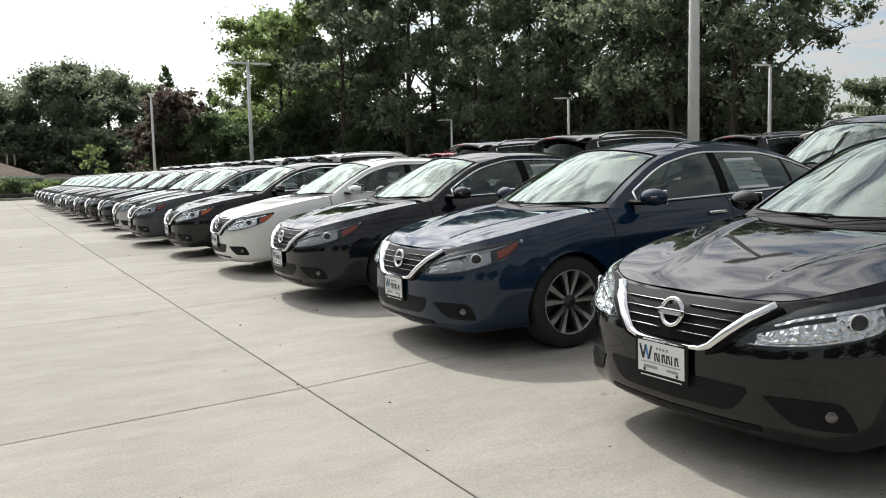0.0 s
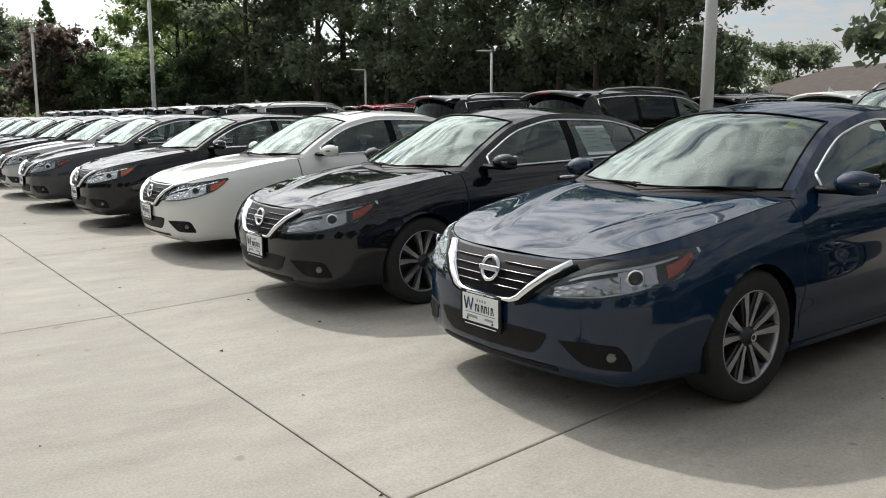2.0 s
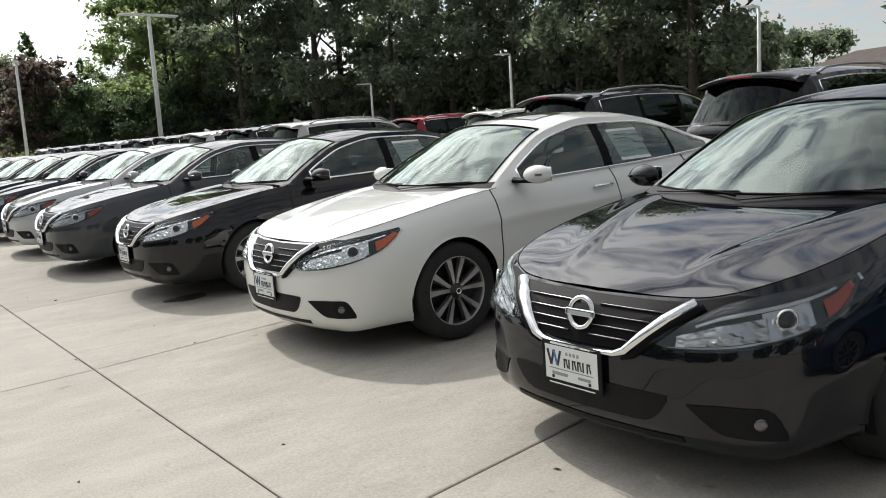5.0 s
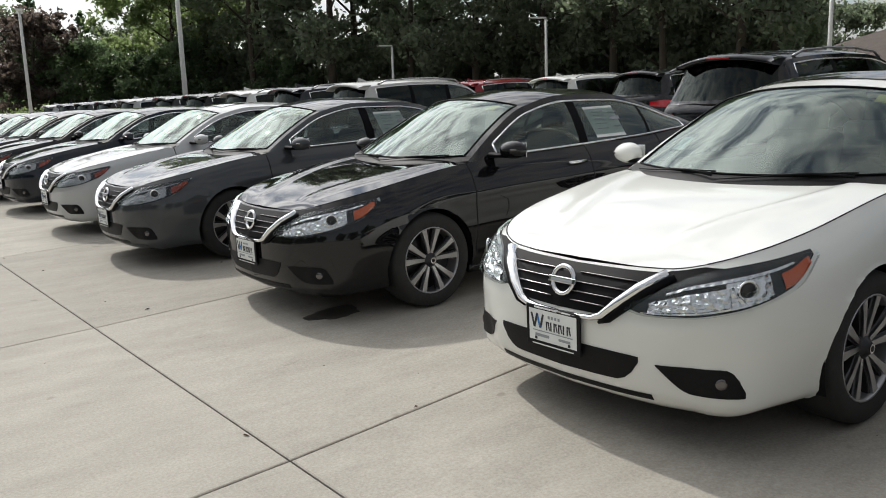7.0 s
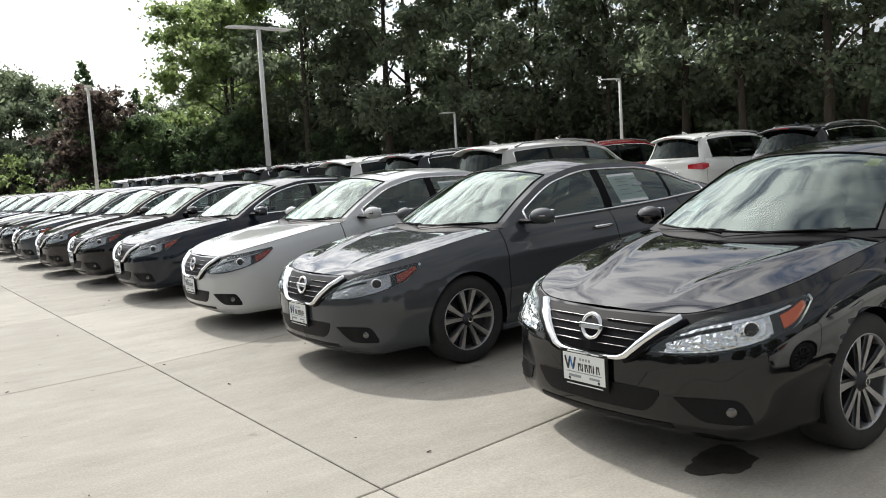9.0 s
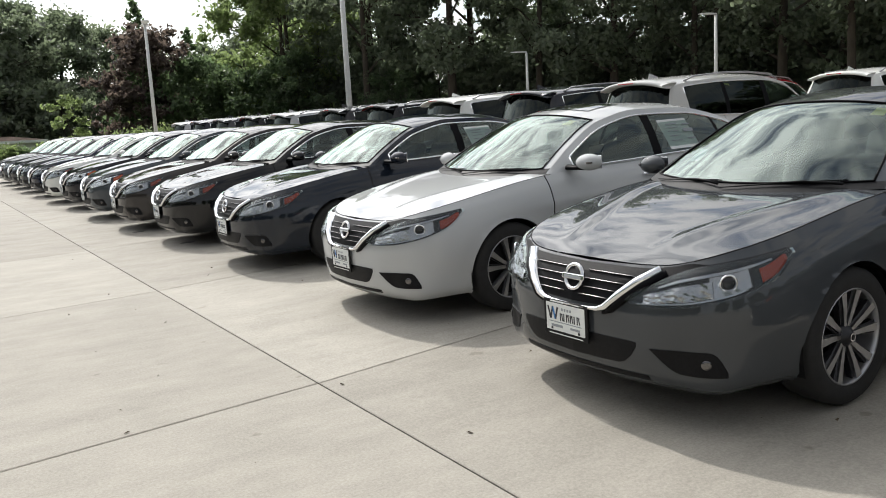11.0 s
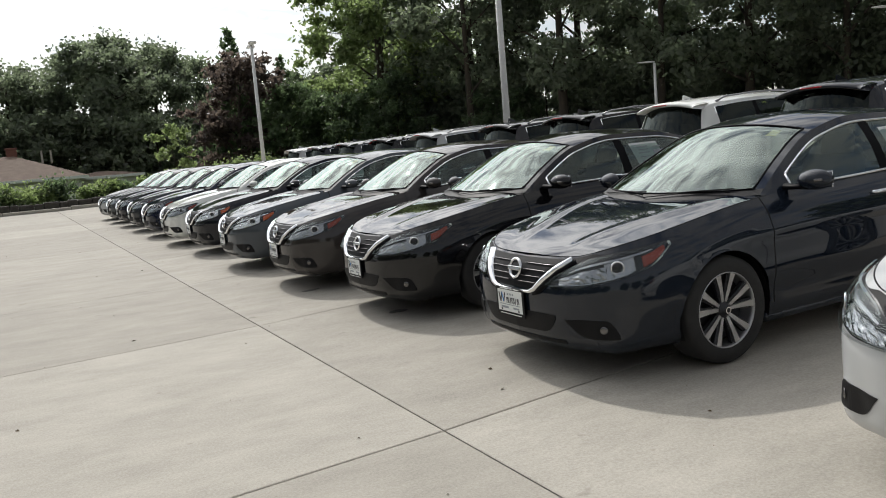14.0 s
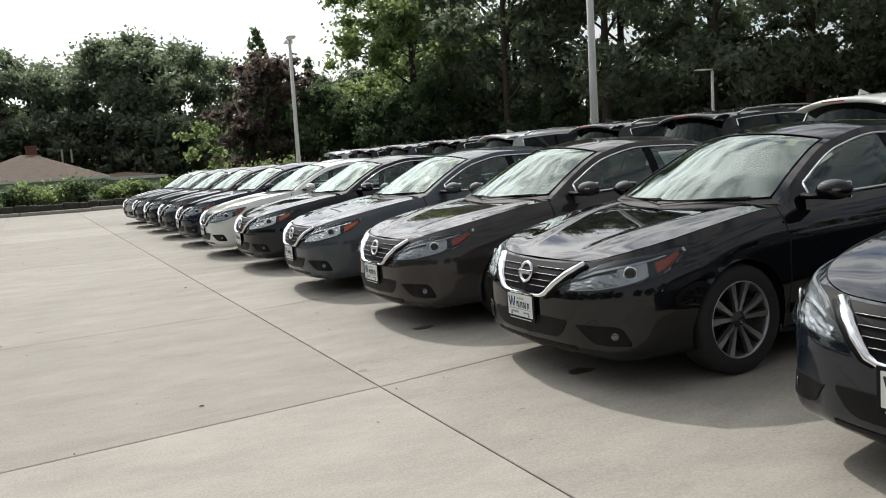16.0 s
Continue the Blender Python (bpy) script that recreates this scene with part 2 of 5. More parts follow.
# ---- mesh helpers ----
def mesh_object(name, verts, faces, material, parent=None, label="", smooth=True, mats=None, face_mats=None):
    me = bpy.data.meshes.new(name)
    me.from_pydata([tuple(v) for v in verts], [], [tuple(f) for f in faces])
    for m in mats or [material]:
        me.materials.append(m)
    if face_mats is not None:
        me.polygons.foreach_set("material_index", face_mats)
    me.polygons.foreach_set("use_smooth", [smooth] * len(me.polygons))
    me.update()
    ob = new(name, me)
    ob.parent = parent
    if label:
        tagged(ob, label)
    return ob


def part(name, bm, material, parent, label="", smooth=False):
    me = bpy.data.meshes.new(name)
    bm.normal_update()
    bm.to_mesh(me)
    bm.free()
    me.materials.append(material)
    me.polygons.foreach_set("use_smooth", [smooth] * len(me.polygons))
    ob = new(name, me)
    ob.parent = parent
    if label:
        tagged(ob, label)
    return ob


def thing(name, label, category, group="", kind=""):
    ob = new(name)
    ob.empty_display_size = 0.2
    return tagged(ob, label, category, group, kind)


def box(bm, c, size, bevel=0.0, turn=None, segments=2):
    made = bmesh.ops.create_cube(bm, size=1)["verts"]
    m = Matrix.Translation(c) @ (turn or Matrix()) @ Matrix.Diagonal((*size, 1))
    bmesh.ops.transform(bm, matrix=m, verts=made)
    if bevel:
        edges = list({e for v in made for e in v.link_edges})
        bmesh.ops.bevel(bm, geom=edges, offset=bevel, segments=segments, profile=0.5, affect="EDGES")
    return bm


def tube(bm, path, radii, sides=8, flat=1.0, cap=True):
    """A tube along a path of points; flat squeezes it along its own binormal."""
    pts = [Vector(p) for p in path]
    if not hasattr(radii, "__len__"):
        radii = [radii] * len(pts)
    rings, up = [], None
    for i, p in enumerate(pts):
        d = (pts[min(i + 1, len(pts) - 1)] - pts[max(i - 1, 0)]).normalized()
        if up is None:
            up = Vector((0, 0, 1)) if abs(d.z) < 0.9 else Vector((1, 0, 0))
        a = d.cross(up).normalized()
        b = a.cross(d).normalized()
        up = b
        rings.append([bm.verts.new(p + radii[i] * (math.cos(w) * a + flat * math.sin(w) * b)) for w in [2 * math.pi * k / sides for k in range(sides)]])
    for r, q in zip(rings, rings[1:]):
        for k in range(sides):
            bm.faces.new((r[k], r[(k + 1) % sides], q[(k + 1) % sides], q[k]))
    if cap:
        bm.faces.new(rings[0][::-1])
        bm.faces.new(rings[-1])
    return bm


def lathe(bm, profile, axis_point, sides=40):
    """Turns (radius, offset along y) pairs about the y axis through axis_point."""
    cx, cy, cz = axis_point
    rings = [[bm.verts.new((cx + r * math.cos(2 * math.pi * k / sides), cy + o, cz + r * math.sin(2 * math.pi * k / sides))) for k in range(sides)] for r, o in profile]
    for a, b in zip(rings, rings[1:]):
        for k in range(sides):
            bm.faces.new((a[k], a[(k + 1) % sides], b[(k + 1) % sides], b[k]))
    return bm


def curve(*pairs):
    """A smooth monotone curve through (parameter, value) pairs."""
    xs, ys = np.array([p[0] for p in pairs], float), np.array([p[1] for p in pairs], float)
    h, d = np.diff(xs), np.diff(ys) / np.diff(xs)
    m = np.zeros(len(xs))
    m[0], m[-1] = d[0], d[-1]
    for i in range(1, len(xs) - 1):
        if d[i - 1] * d[i] > 0:
            w1, w2 = 2 * h[i] + h[i - 1], h[i] + 2 * h[i - 1]
            m[i] = (w1 + w2) / (w1 / d[i - 1] + w2 / d[i])
    def f(x):
        x = np.clip(x, xs[0], xs[-1])
        i = np.clip(np.searchsorted(xs, x) - 1, 0, len(h) - 1)
        t = (x - xs[i]) / h[i]
        return (2 * t**3 - 3 * t**2 + 1) * ys[i] + (t**3 - 2 * t**2 + t) * h[i] * m[i] + (3 * t**2 - 2 * t**3) * ys[i + 1] + (t**3 - t**2) * h[i] * m[i + 1]
    return f


def smooth01(a, b, x):
    t = np.clip((x - a) / (b - a), 0, 1)
    return t * t * (3 - 2 * t)


# ---- cars: nose at x = 0, tail towards +x, wheels on z = 0 ----
def sedan_shape():
    return dict(
        suv=False, wheels=(0.96, 3.735), arch=0.365, tyre=0.335, track=0.775,
        px=curve((0, 0), (0.06, 0.012), (0.11, 0.05), (0.15, 0.12), (0.19, 0.26), (0.23, 0.46), (0.28, 0.75), (0.36, 1.25), (0.5, 2.3), (0.64, 3.3), (0.76, 4.0), (0.84, 4.45), (0.9, 4.7), (0.94, 4.82), (0.97, 4.86), (1, 4.87)),
        py=curve((0, 0), (0.06, 0.25), (0.11, 0.48), (0.15, 0.64), (0.19, 0.77), (0.23, 0.85), (0.28, 0.895), (0.36, 0.91), (0.5, 0.915), (0.64, 0.91), (0.76, 0.895), (0.84, 0.85), (0.9, 0.74), (0.94, 0.55), (0.97, 0.28), (1, 0)),
        crest=curve((0, 0.735), (0.11, 0.748), (0.15, 0.772), (0.19, 0.805), (0.23, 0.842), (0.28, 0.892), (0.36, 0.962), (0.42, 0.992), (0.5, 1.005), (0.64, 1.035), (0.76, 1.075), (0.84, 1.095), (0.9, 1.09), (1, 1.085)),
        foot=curve((0, 0.165), (0.15, 0.17), (0.25, 0.185), (0.4, 0.19), (0.6, 0.19), (0.76, 0.22), (0.9, 0.28), (1, 0.3)),
        hood=curve((0.1, 0.735), (0.3, 0.802), (0.6, 0.880), (0.9, 0.935), (1.13, 0.965), (1.45, 0.99)),
        top_x=curve((0, 1.14), (0.25, 1.98), (0.4, 2.5), (0.6, 3.1), (0.75, 3.55), (1, 4.22)),
        top_z=curve((0, 0.965), (0.12, 1.21), (0.25, 1.42), (0.4, 1.485), (0.6, 1.467), (0.75, 1.388), (0.88, 1.235), (1, 1.10)),
        rail_x=curve((0, 1.40), (0.25, 2.12), (0.4, 2.55), (0.6, 3.1), (0.75, 3.52), (1, 4.30)),
        rail_y=curve((0, 0.775), (0.25, 0.61), (0.4, 0.588), (0.6, 0.583), (0.75, 0.59), (1, 0.68)),
        rail_z=curve((0, 0.985), (0.12, 1.185), (0.25, 1.348), (0.4, 1.418), (0.6, 1.405), (0.75, 1.33), (0.88, 1.195), (1, 1.095)),
        glass_k=(0.02, 0.245, 0.765, 0.97), doors=(1.36, 2.60, 3.52), windows=((1.66, 2.56), (2.66, 3.42), (3.46, 3.95)))


def suv_shape():
    return dict(
        suv=True, wheels=(0.93, 3.64), arch=0.395, tyre=0.36, track=0.78,
        px=curve((0, 0), (0.06, 0.012), (0.11, 0.05), (0.15, 0.12), (0.19, 0.24), (0.23, 0.42), (0.28, 0.72), (0.36, 1.25), (0.5, 2.3), (0.64, 3.3), (0.76, 3.95), (0.84, 4.35), (0.9, 4.58), (0.94, 4.66), (0.97, 4.69), (1, 4.7)),
        py=curve((0, 0), (0.06, 0.25), (0.11, 0.48), (0.15, 0.64), (0.19, 0.77), (0.23, 0.85), (0.28, 0.9), (0.36, 0.92), (0.5, 0.925), (0.64, 0.92), (0.76, 0.91), (0.84, 0.875), (0.9, 0.77), (0.94, 0.57), (0.97, 0.29), (1, 0)),
        crest=curve((0, 0.92), (0.11, 0.935), (0.15, 0.955), (0.19, 0.985), (0.23, 1.02), (0.28, 1.065), (0.36, 1.12), (0.42, 1.14), (0.5, 1.155), (0.64, 1.18), (0.76, 1.21), (0.84, 1.22), (0.9, 1.215), (1, 1.21)),
        foot=curve((0, 0.24), (0.15, 0.25), (0.4, 0.26), (0.6, 0.26), (0.76, 0.28), (0.9, 0.32), (1, 0.34)),
        hood=curve((0.1, 0.92), (0.3, 0.99), (0.6, 1.06), (0.9, 1.105), (1.13, 1.13), (1.45, 1.145)),
        top_x=curve((0, 1.10), (0.25, 1.85), (0.4, 2.4), (0.6, 3.2), (0.8, 4.38), (1, 4.62)),
        top_z=curve((0, 1.13), (0.12, 1.42), (0.25, 1.68), (0.4, 1.775), (0.6, 1.795), (0.8, 1.735), (0.9, 1.46), (1, 1.22)),
        rail_x=curve((0, 1.32), (0.25, 1.98), (0.4, 2.45), (0.6, 3.2), (0.8, 4.22), (1, 4.42)),
        rail_y=curve((0, 0.79), (0.25, 0.66), (0.4, 0.645), (0.6, 0.64), (0.8, 0.62), (1, 0.74)),
        rail_z=curve((0, 1.14), (0.12, 1.39), (0.25, 1.615), (0.4, 1.70), (0.6, 1.715), (0.8, 1.645), (0.9, 1.42), (1, 1.22)),
        glass_k=(0.02, 0.245, 0.815, 0.985), doors=(1.32, 2.48, 3.46), windows=((1.56, 2.42), (2.52, 3.30), (3.38, 4.12)))


NOSE_IN = curve((0, 0.13), (0.08, 0.05), (0.2, 0.015), (0.4, 0), (0.6, 0.0), (0.75, 0.02), (0.88, 0.06), (1, 0.13))
SIDE_IN = curve((0, 0.09), (0.06, 0.04), (0.2, 0.018), (0.45, 0), (0.6, 0.004), (0.72, 0.008), (0.8, 0.018), (0.9, 0.05), (1, 0.11))
TAIL_IN = curve((0, 0.12), (0.1, 0.04), (0.35, 0), (0.6, 0.02), (0.8, 0.05), (0.92, 0.06), (1, 0.1))


class Car:
    def __init__(self, shape):
        self.s = shape
        tt = np.linspace(0.3, 0.95, 400)
        pts = np.array([self.surf(t, 1.0) for t in tt])
        self.belt_x, self.belt_pts = pts[:, 0], pts
        tn = np.linspace(0, 0.42, 300)
        self.lip = np.array([self.surf(t, 1.0) for t in tn])

    def plan(self, t):
        px, py = self.s["px"], self.s["py"]
        e = 2e-3
        a, b = max(t - e, 0), min(t + e, 1)
        d = np.array([px(b) - px(a), py(b) - py(a)])
        d /= max(np.hypot(*d), 1e-9)
        return np.array([px(t), py(t)]), np.array([-d[1], d[0]])

    def surf(self, t, v, off=0.0):
        p, n = self.plan(t)
        wn_ = 1 - smooth01(0.12, 0.27, t)
        wt_ = smooth01(0.8, 0.95, t)
        d = wn_ * NOSE_IN(v) + wt_ * TAIL_IN(v) + (1 - wn_ - wt_) * SIDE_IN(v)
        ws = smooth01(0.3, 0.4, t) * (1 - smooth01(0.75, 0.88, t))
        d += ws * (0.016 * np.exp(-((v - 0.27) / 0.1) ** 2) - 0.010 * np.exp(-((v - 0.73) / 0.045) ** 2))
        d -= 0.022 * (1 - smooth01(0.02, 0.1, abs(t - 0.255))) * np.exp(-((v - 0.55) / 0.22) ** 2)
        d -= 0.045 * np.exp(-((t - 0.178) / 0.03) ** 2) * (1 - smooth01(0.0, 0.42, v))
        d += 0.016 * np.exp(-((t - 0.135) / 0.02) ** 2) * np.exp(-((v - 0.3) / 0.18) ** 2)
        zb, zc = self.s["foot"](t), self.s["crest"](t)
        q = p + n * (off - d)
        q[1] = max(q[1], 0.0)
        return np.array([q[0], q[1], zb + (zc - zb) * v])

    def front(self, y, z, off=0.0):
        """A point on the nose at that side distance and height."""
        lo, hi = 0.0, 0.36
        for _ in range(26):
            t = (lo + hi) / 2
            v = np.clip((z - self.s["foot"](t)) / (self.s["crest"](t) - self.s["foot"](t)), 0, 1)
            if self.surf(t, v)[1] < abs(y):
                lo = t
            else:
                hi = t
        p = self.surf(t, v, off)
        return Vector((p[0], abs(y) * (1 if y >= 0 else -1) if off == 0 else p[1] * (1 if y >= 0 else -1), z))

    def skin(self, t, z, off, side):
        v = np.clip((z - self.s["foot"](t)) / (self.s["crest"](t) - self.s["foot"](t)), 0, 1)
        p = self.surf(t, v, off)
        return Vector((p[0], side * p[1], p[2]))

    def t_at(self, x):
        tt = np.linspace(0.2, 0.86, 500)
        return float(np.interp(x, self.s["px"](tt), tt))


def grid_faces(rows, cols, base=0):
    return [(base + i * cols + j, base + i * cols + j + 1, base + (i + 1) * cols + j + 1, base + (i + 1) * cols + j) for i in range(rows - 1) for j in range(cols - 1)]


def used_only(verts, faces):
    keep = sorted({i for f in faces for i in f})
    back = {k: n for n, k in enumerate(keep)}
    return [verts[k] for k in keep], [tuple(back[i] for i in f) for f in faces]


def add_shell(car, root, paint_label=""):
    """Fenders, bumpers and doors; the doors are parts of their own."""
    s = car.s
    ts = list(np.concatenate([np.linspace(0, 0.3, 46), np.linspace(0.3, 0.8, 92)[1:], np.linspace(0.8, 1, 26)[1:]]))
    seams = [car.t_at(x) for x in s["doors"]] + [car.t_at(s["wheels"][1] + 0.75)]
    for q in seams:
        ts = [t for t in ts if abs(t - q) > 0.0022] + [q - 0.0008, q + 0.0008]
    ts.sort()
    vs = np.concatenate([np.linspace(0, 0.2, 6), np.linspace(0.2, 0.7, 15)[1:], np.linspace(0.7, 1, 13)[1:]])
    nv = len(vs)
    half = np.array([[car.surf(t, v) for v in vs] for t in ts]).reshape(-1, 3)
    # round the wheel openings
    inside = np.zeros(len(half), bool)
    for cx in s["wheels"]:
        dx, dz = half[:, 0] - cx, half[:, 2] - s["tyre"]
        r = np.hypot(dx, dz)
        sel = (r < s["arch"]) & (half[:, 1] > 0.6)
        inside |= sel
    faces = [f for f in grid_faces(len(ts), nv) if not all(inside[i] for i in f)]
    for cx in s["wheels"]:
        dx, dz = half[:, 0] - cx, half[:, 2] - s["tyre"]
        r = np.hypot(dx, dz)
        sel = inside & (r < s["arch"])
        k = s["arch"] / np.maximum(r[sel], 1e-6)
        half[sel, 0], half[sel, 2] = cx + dx[sel] * k, s["tyre"] + dz[sel] * k
    d0, d1, d2 = (car.t_at(x) for x in s["doors"])
    groups = {"body": [], "front": [], "rear": []}
    gap = []
    sill = 0.14
    for f in faces:
        i, j = f[0] // nv, f[0] % nv
        tm, vm = (ts[i] + ts[i + 1]) / 2, (vs[j] + vs[j + 1]) / 2
        narrow = ts[i + 1] - ts[i] < 0.002
        if narrow and vm > sill and not (abs(tm - 0.262) < 0.003 and not 0.5 < vm < 0.8):
            gap.append(f)
        elif vm > sill and d0 < tm < d1:
            groups["front"].append(f)
        elif vm > sill and d1 < tm < d2 and np.hypot(half[f[0]][0] - s["wheels"][1], half[f[0]][2] - s["tyre"]) > s["arch"] + 0.05:
            groups["rear"].append(f)
        else:
            groups["body"].append(f)
    mirror = half * np.array([1, -1, 1])
    n = len(half)
    flip = lambda fs: [tuple(n + i for i in f[::-1]) for f in fs]
    both = np.concatenate([half, mirror])
    body = groups["body"] + gap
    v, f = used_only(both, body + flip(body))
    marks = ([0] * len(groups["body"]) + [1] * len(gap)) * 2
    ob = mesh_object("body", v, f, None, root, mats=[PAINT, GAP], face_mats=marks)
    for name in ("front", "rear"):
        for fs in (groups[name], flip(groups[name])):
            v, f = used_only(both, fs)
            mesh_object(name + "_door", v, f, PAINT, root)
    return ob


def add_hood(car, root):
    s = car.s
    lipx, lipy, lipz = car.lip.T
    ny, nt = 57, 30
    base = 0.26 / 0.775**2
    c0 = float(s["top_x"](0)) - 0.006
    verts = []
    ymax = 0.796 if not s["suv"] else 0.806
    for y in np.linspace(-ymax, ymax, ny):
        ay = abs(y)
        x0 = float(np.interp(ay, lipy, lipx)) + 0.004
        x1 = max(c0 + base * ay * ay, x0 + 0.02)
        for k in np.linspace(0, 1, nt):
            x = x0 + (x1 - x0) * k
            ye, ze = float(np.interp(x, lipx, lipy)), float(np.interp(x, lipx, lipz))
            zc = float(s["hood"](x))
            z = zc - (zc - ze) * min(ay / max(ye, 1e-3), 1.0) ** 2.6
            crease = 0.30 + 0.30 * smooth01(0.15, 1.3, x)
            z += 0.014 * smooth01(0.2, 0.5, x) * (np.exp(-((ay - crease) / 0.035) ** 2) if ay < crease else np.exp(-((ay - crease) / 0.10) ** 2))
            verts.append((x, y, z + 0.002))
    for side in (1, -1):
        bm = bmesh.new()
        tube(bm, [(p[0], side * (p[1] - 0.004), p[2] + 0.001) for p in (car.surf(t, 1.0) for t in np.linspace(0.155, 0.385, 30))], 0.0042, 6, 0.6)
        part("hood_gap", bm, GAP, root, "dark cut line along the hood's edge", True)
    return mesh_object("hood", verts, grid_faces(ny, nt), PAINT, root)


def add_greenhouse(car, root):
    s = car.s
    ks = sorted(set(np.round(np.concatenate([np.linspace(0, 0.25, 16), np.linspace(0.25, 0.75, 26), np.linspace(0.75, 1, 20), np.array(s["glass_k"])]), 4)))
    bs = np.concatenate([[-1, -0.97], np.linspace(-0.93, 0.93, 29), [0.97, 1]])
    nb = len(bs)
    def top(k, b, lift=0.0):
        xc, zc, xr, yr, zr = (float(s[n](k)) for n in ("top_x", "top_z", "rail_x", "rail_y", "rail_z"))
        return (xc + (xr - xc) * b * b, yr * b, zc + (zr - zc) * abs(b) ** 2.3 + lift)
    verts = [top(k, b) for k in ks for b in bs]
    g = {"roof": [], "windshield": [], "rear_window": [], "cowl": []}
    for f in grid_faces(len(ks), nb):
        i, j = f[0] // nb, f[0] % nb
        f = f[::-1]
        km, bm_ = (ks[i] + ks[i + 1]) / 2, (bs[j] + bs[j + 1]) / 2
        if s["glass_k"][0] < km < s["glass_k"][1] and abs(bm_) < 0.93:
            g["windshield"].append(f)
        elif km < s["glass_k"][0]:
            g["cowl"].append(f)
        elif s["glass_k"][2] < km < s["glass_k"][3] and abs(bm_) < 0.90:
            g["rear_window"].append(f)
        else:
            g["roof"].append(f)
    v, f = used_only(verts, g["roof"])
    mesh_object("roof", v, f, PAINT, root)
    v, f = used_only(verts, g["cowl"])
    mesh_object("cowl_panel", v, f, BLACK, root)
    v, f = used_only(verts, g["windshield"])
    w = mesh_object("windshield", v, f, WINDSHIELD, root)
    v, f = used_only(verts, g["rear_window"])
    mesh_object("rear_window", v, f, PRIVACY if s["suv"] else SIDEGLASS, root)
    # black band round the windshield
    bm = bmesh.new()
    a, b = s["glass_k"][0], s["glass_k"][1]
    loop = [top(a, q, 0.003) for q in np.linspace(-0.93, 0.93, 17)] + [top(q, 0.93, 0.003) for q in np.linspace(a, b, 10)[1:]] + [top(b, q, 0.003) for q in np.linspace(0.93, -0.93, 17)[1:]] + [top(q, -0.93, 0.003) for q in np.linspace(b, a, 10)[1:]]
    tube(bm, loop, 0.006, 6)
    part("windshield_seal", bm, GLOSSBLACK, root, smooth=True)
    # flanks with side windows
    kk = np.linspace(0, 1, 1200)
    rx = np.array([float(s["rail_x"](k)) for k in kk])
    at_x = lambda x: float(np.interp(x, rx, kk))
    edges = [at_x(x) for w_ in s["windows"] for x in w_]
    kl = [k for k in np.linspace(0, 1, 60) if min(abs(k - e) for e in edges) > 0.006] + edges
    kl.sort()
    def flank(k, row, side):
        x, y1, z1 = float(s["rail_x"](k)), float(s["rail_y"](k)), float(s["rail_z"](k))
        y0, z0 = float(np.interp(x, car.belt_x, car.belt_pts[:, 1])), float(np.interp(x, car.belt_x, car.belt_pts[:, 2]))
        hgt = max(z1 - z0, 0.002)
        e1, e2 = min(0.012 / hgt, 0.3), min(0.05 / hgt, 0.45)
        w_ = (0.0, e1, e1 + (1 - e1 - e2) * 0.25, e1 + (1 - e1 - e2) * 0.5, e1 + (1 - e1 - e2) * 0.75, 1 - e2, 1.0)[row]
        bulge = 0.025 * math.sin(math.pi * w_) * min(hgt / 0.3, 1)
        return (x, side * (y0 + (y1 - y0) * w_ + bulge), z0 + (z1 - z0) * w_)
    for side in (1, -1):
        verts = [flank(k, r, side) for k in kl for r in range(7)]
        allf = grid_faces(len(kl), 7)
        if side < 0:
            allf = [f[::-1] for f in allf]
        frame_f, wins = [], [[] for _ in s["windows"]]
        pillar = []
        first, last = at_x(s["windows"][0][0]), at_x(s["windows"][-1][1])
        for f in allf:
            i, j = min(f) // 7, min(f) % 7
            km = (kl[i] + kl[i + 1]) / 2
            hit = [n for n, (a, b) in enumerate(s["windows"]) if at_x(a) < km < at_x(b)]
            if 1 <= j <= 4 and hit:
                wins[hit[0]].append(f)
            elif 1 <= j <= 4 and first < km < last:
                pillar.append(f)
            else:
                frame_f.append(f)
        v, f = used_only(verts, frame_f)
        mesh_object("window_frame", v, f, PAINT, root)
        for a_, b_ in zip(s["windows"], s["windows"][1:]):
            v, f = used_only(verts, [q for q in pillar if a_[1] - 0.01 < verts[min(q)][0] < b_[0] + 0.01])
            mesh_object("door_pillar", v, f, GLOSSBLACK, root)
        for n, w_ in enumerate(wins):
            v, f = used_only(verts, w_)
            mesh_object("side_window", v, f, PRIVACY if s["suv"] and n else SIDEGLASS, root)
        bm = bmesh.new()
        ks2 = [k for k in kl if first - 0.02 <= k <= last]
        lift = lambda p: (p[0], p[1] + side * 0.006, p[2])
        arc = [lift(flank(k, 5, side)) for k in ks2] + [lift(flank(k, 1, side)) for k in reversed(ks2)]
        tube(bm, arc + [arc[0]], 0.009, 6)
        part("window_trim", bm, CHROME, root, "thin chrome strip round the side windows", True)
    return top


def add_deck(car, root):
    s = car.s
    tt = np.linspace(0.8, 1, 120)
    tail = np.array([car.surf(t, 1.0) for t in tt])
    bs = np.linspace(-1, 1, 25)
    verts = []
    for b in bs:
        xc, zc, xr, yr, zr = (float(s[n](1)) for n in ("top_x", "top_z", "rail_x", "rail_y", "rail_z"))
        a = np.array([xc + (xr - xc) * b * b, yr * b, zc + (zr - zc) * b * b])
        y = 0.79 * abs(b)
        e = np.array([np.interp(-y, -tail[:, 1], tail[:, 0]), y * np.sign(b), np.interp(-y, -tail[:, 1], tail[:, 2])])
        for k in np.linspace(0, 1, 8):
            p = a + (e - a) * k
            p[2] += 0.012 * math.sin(math.pi * k)
            verts.append(p)
    mesh_object("boot_lid", verts, grid_faces(25, 8), PAINT, root)


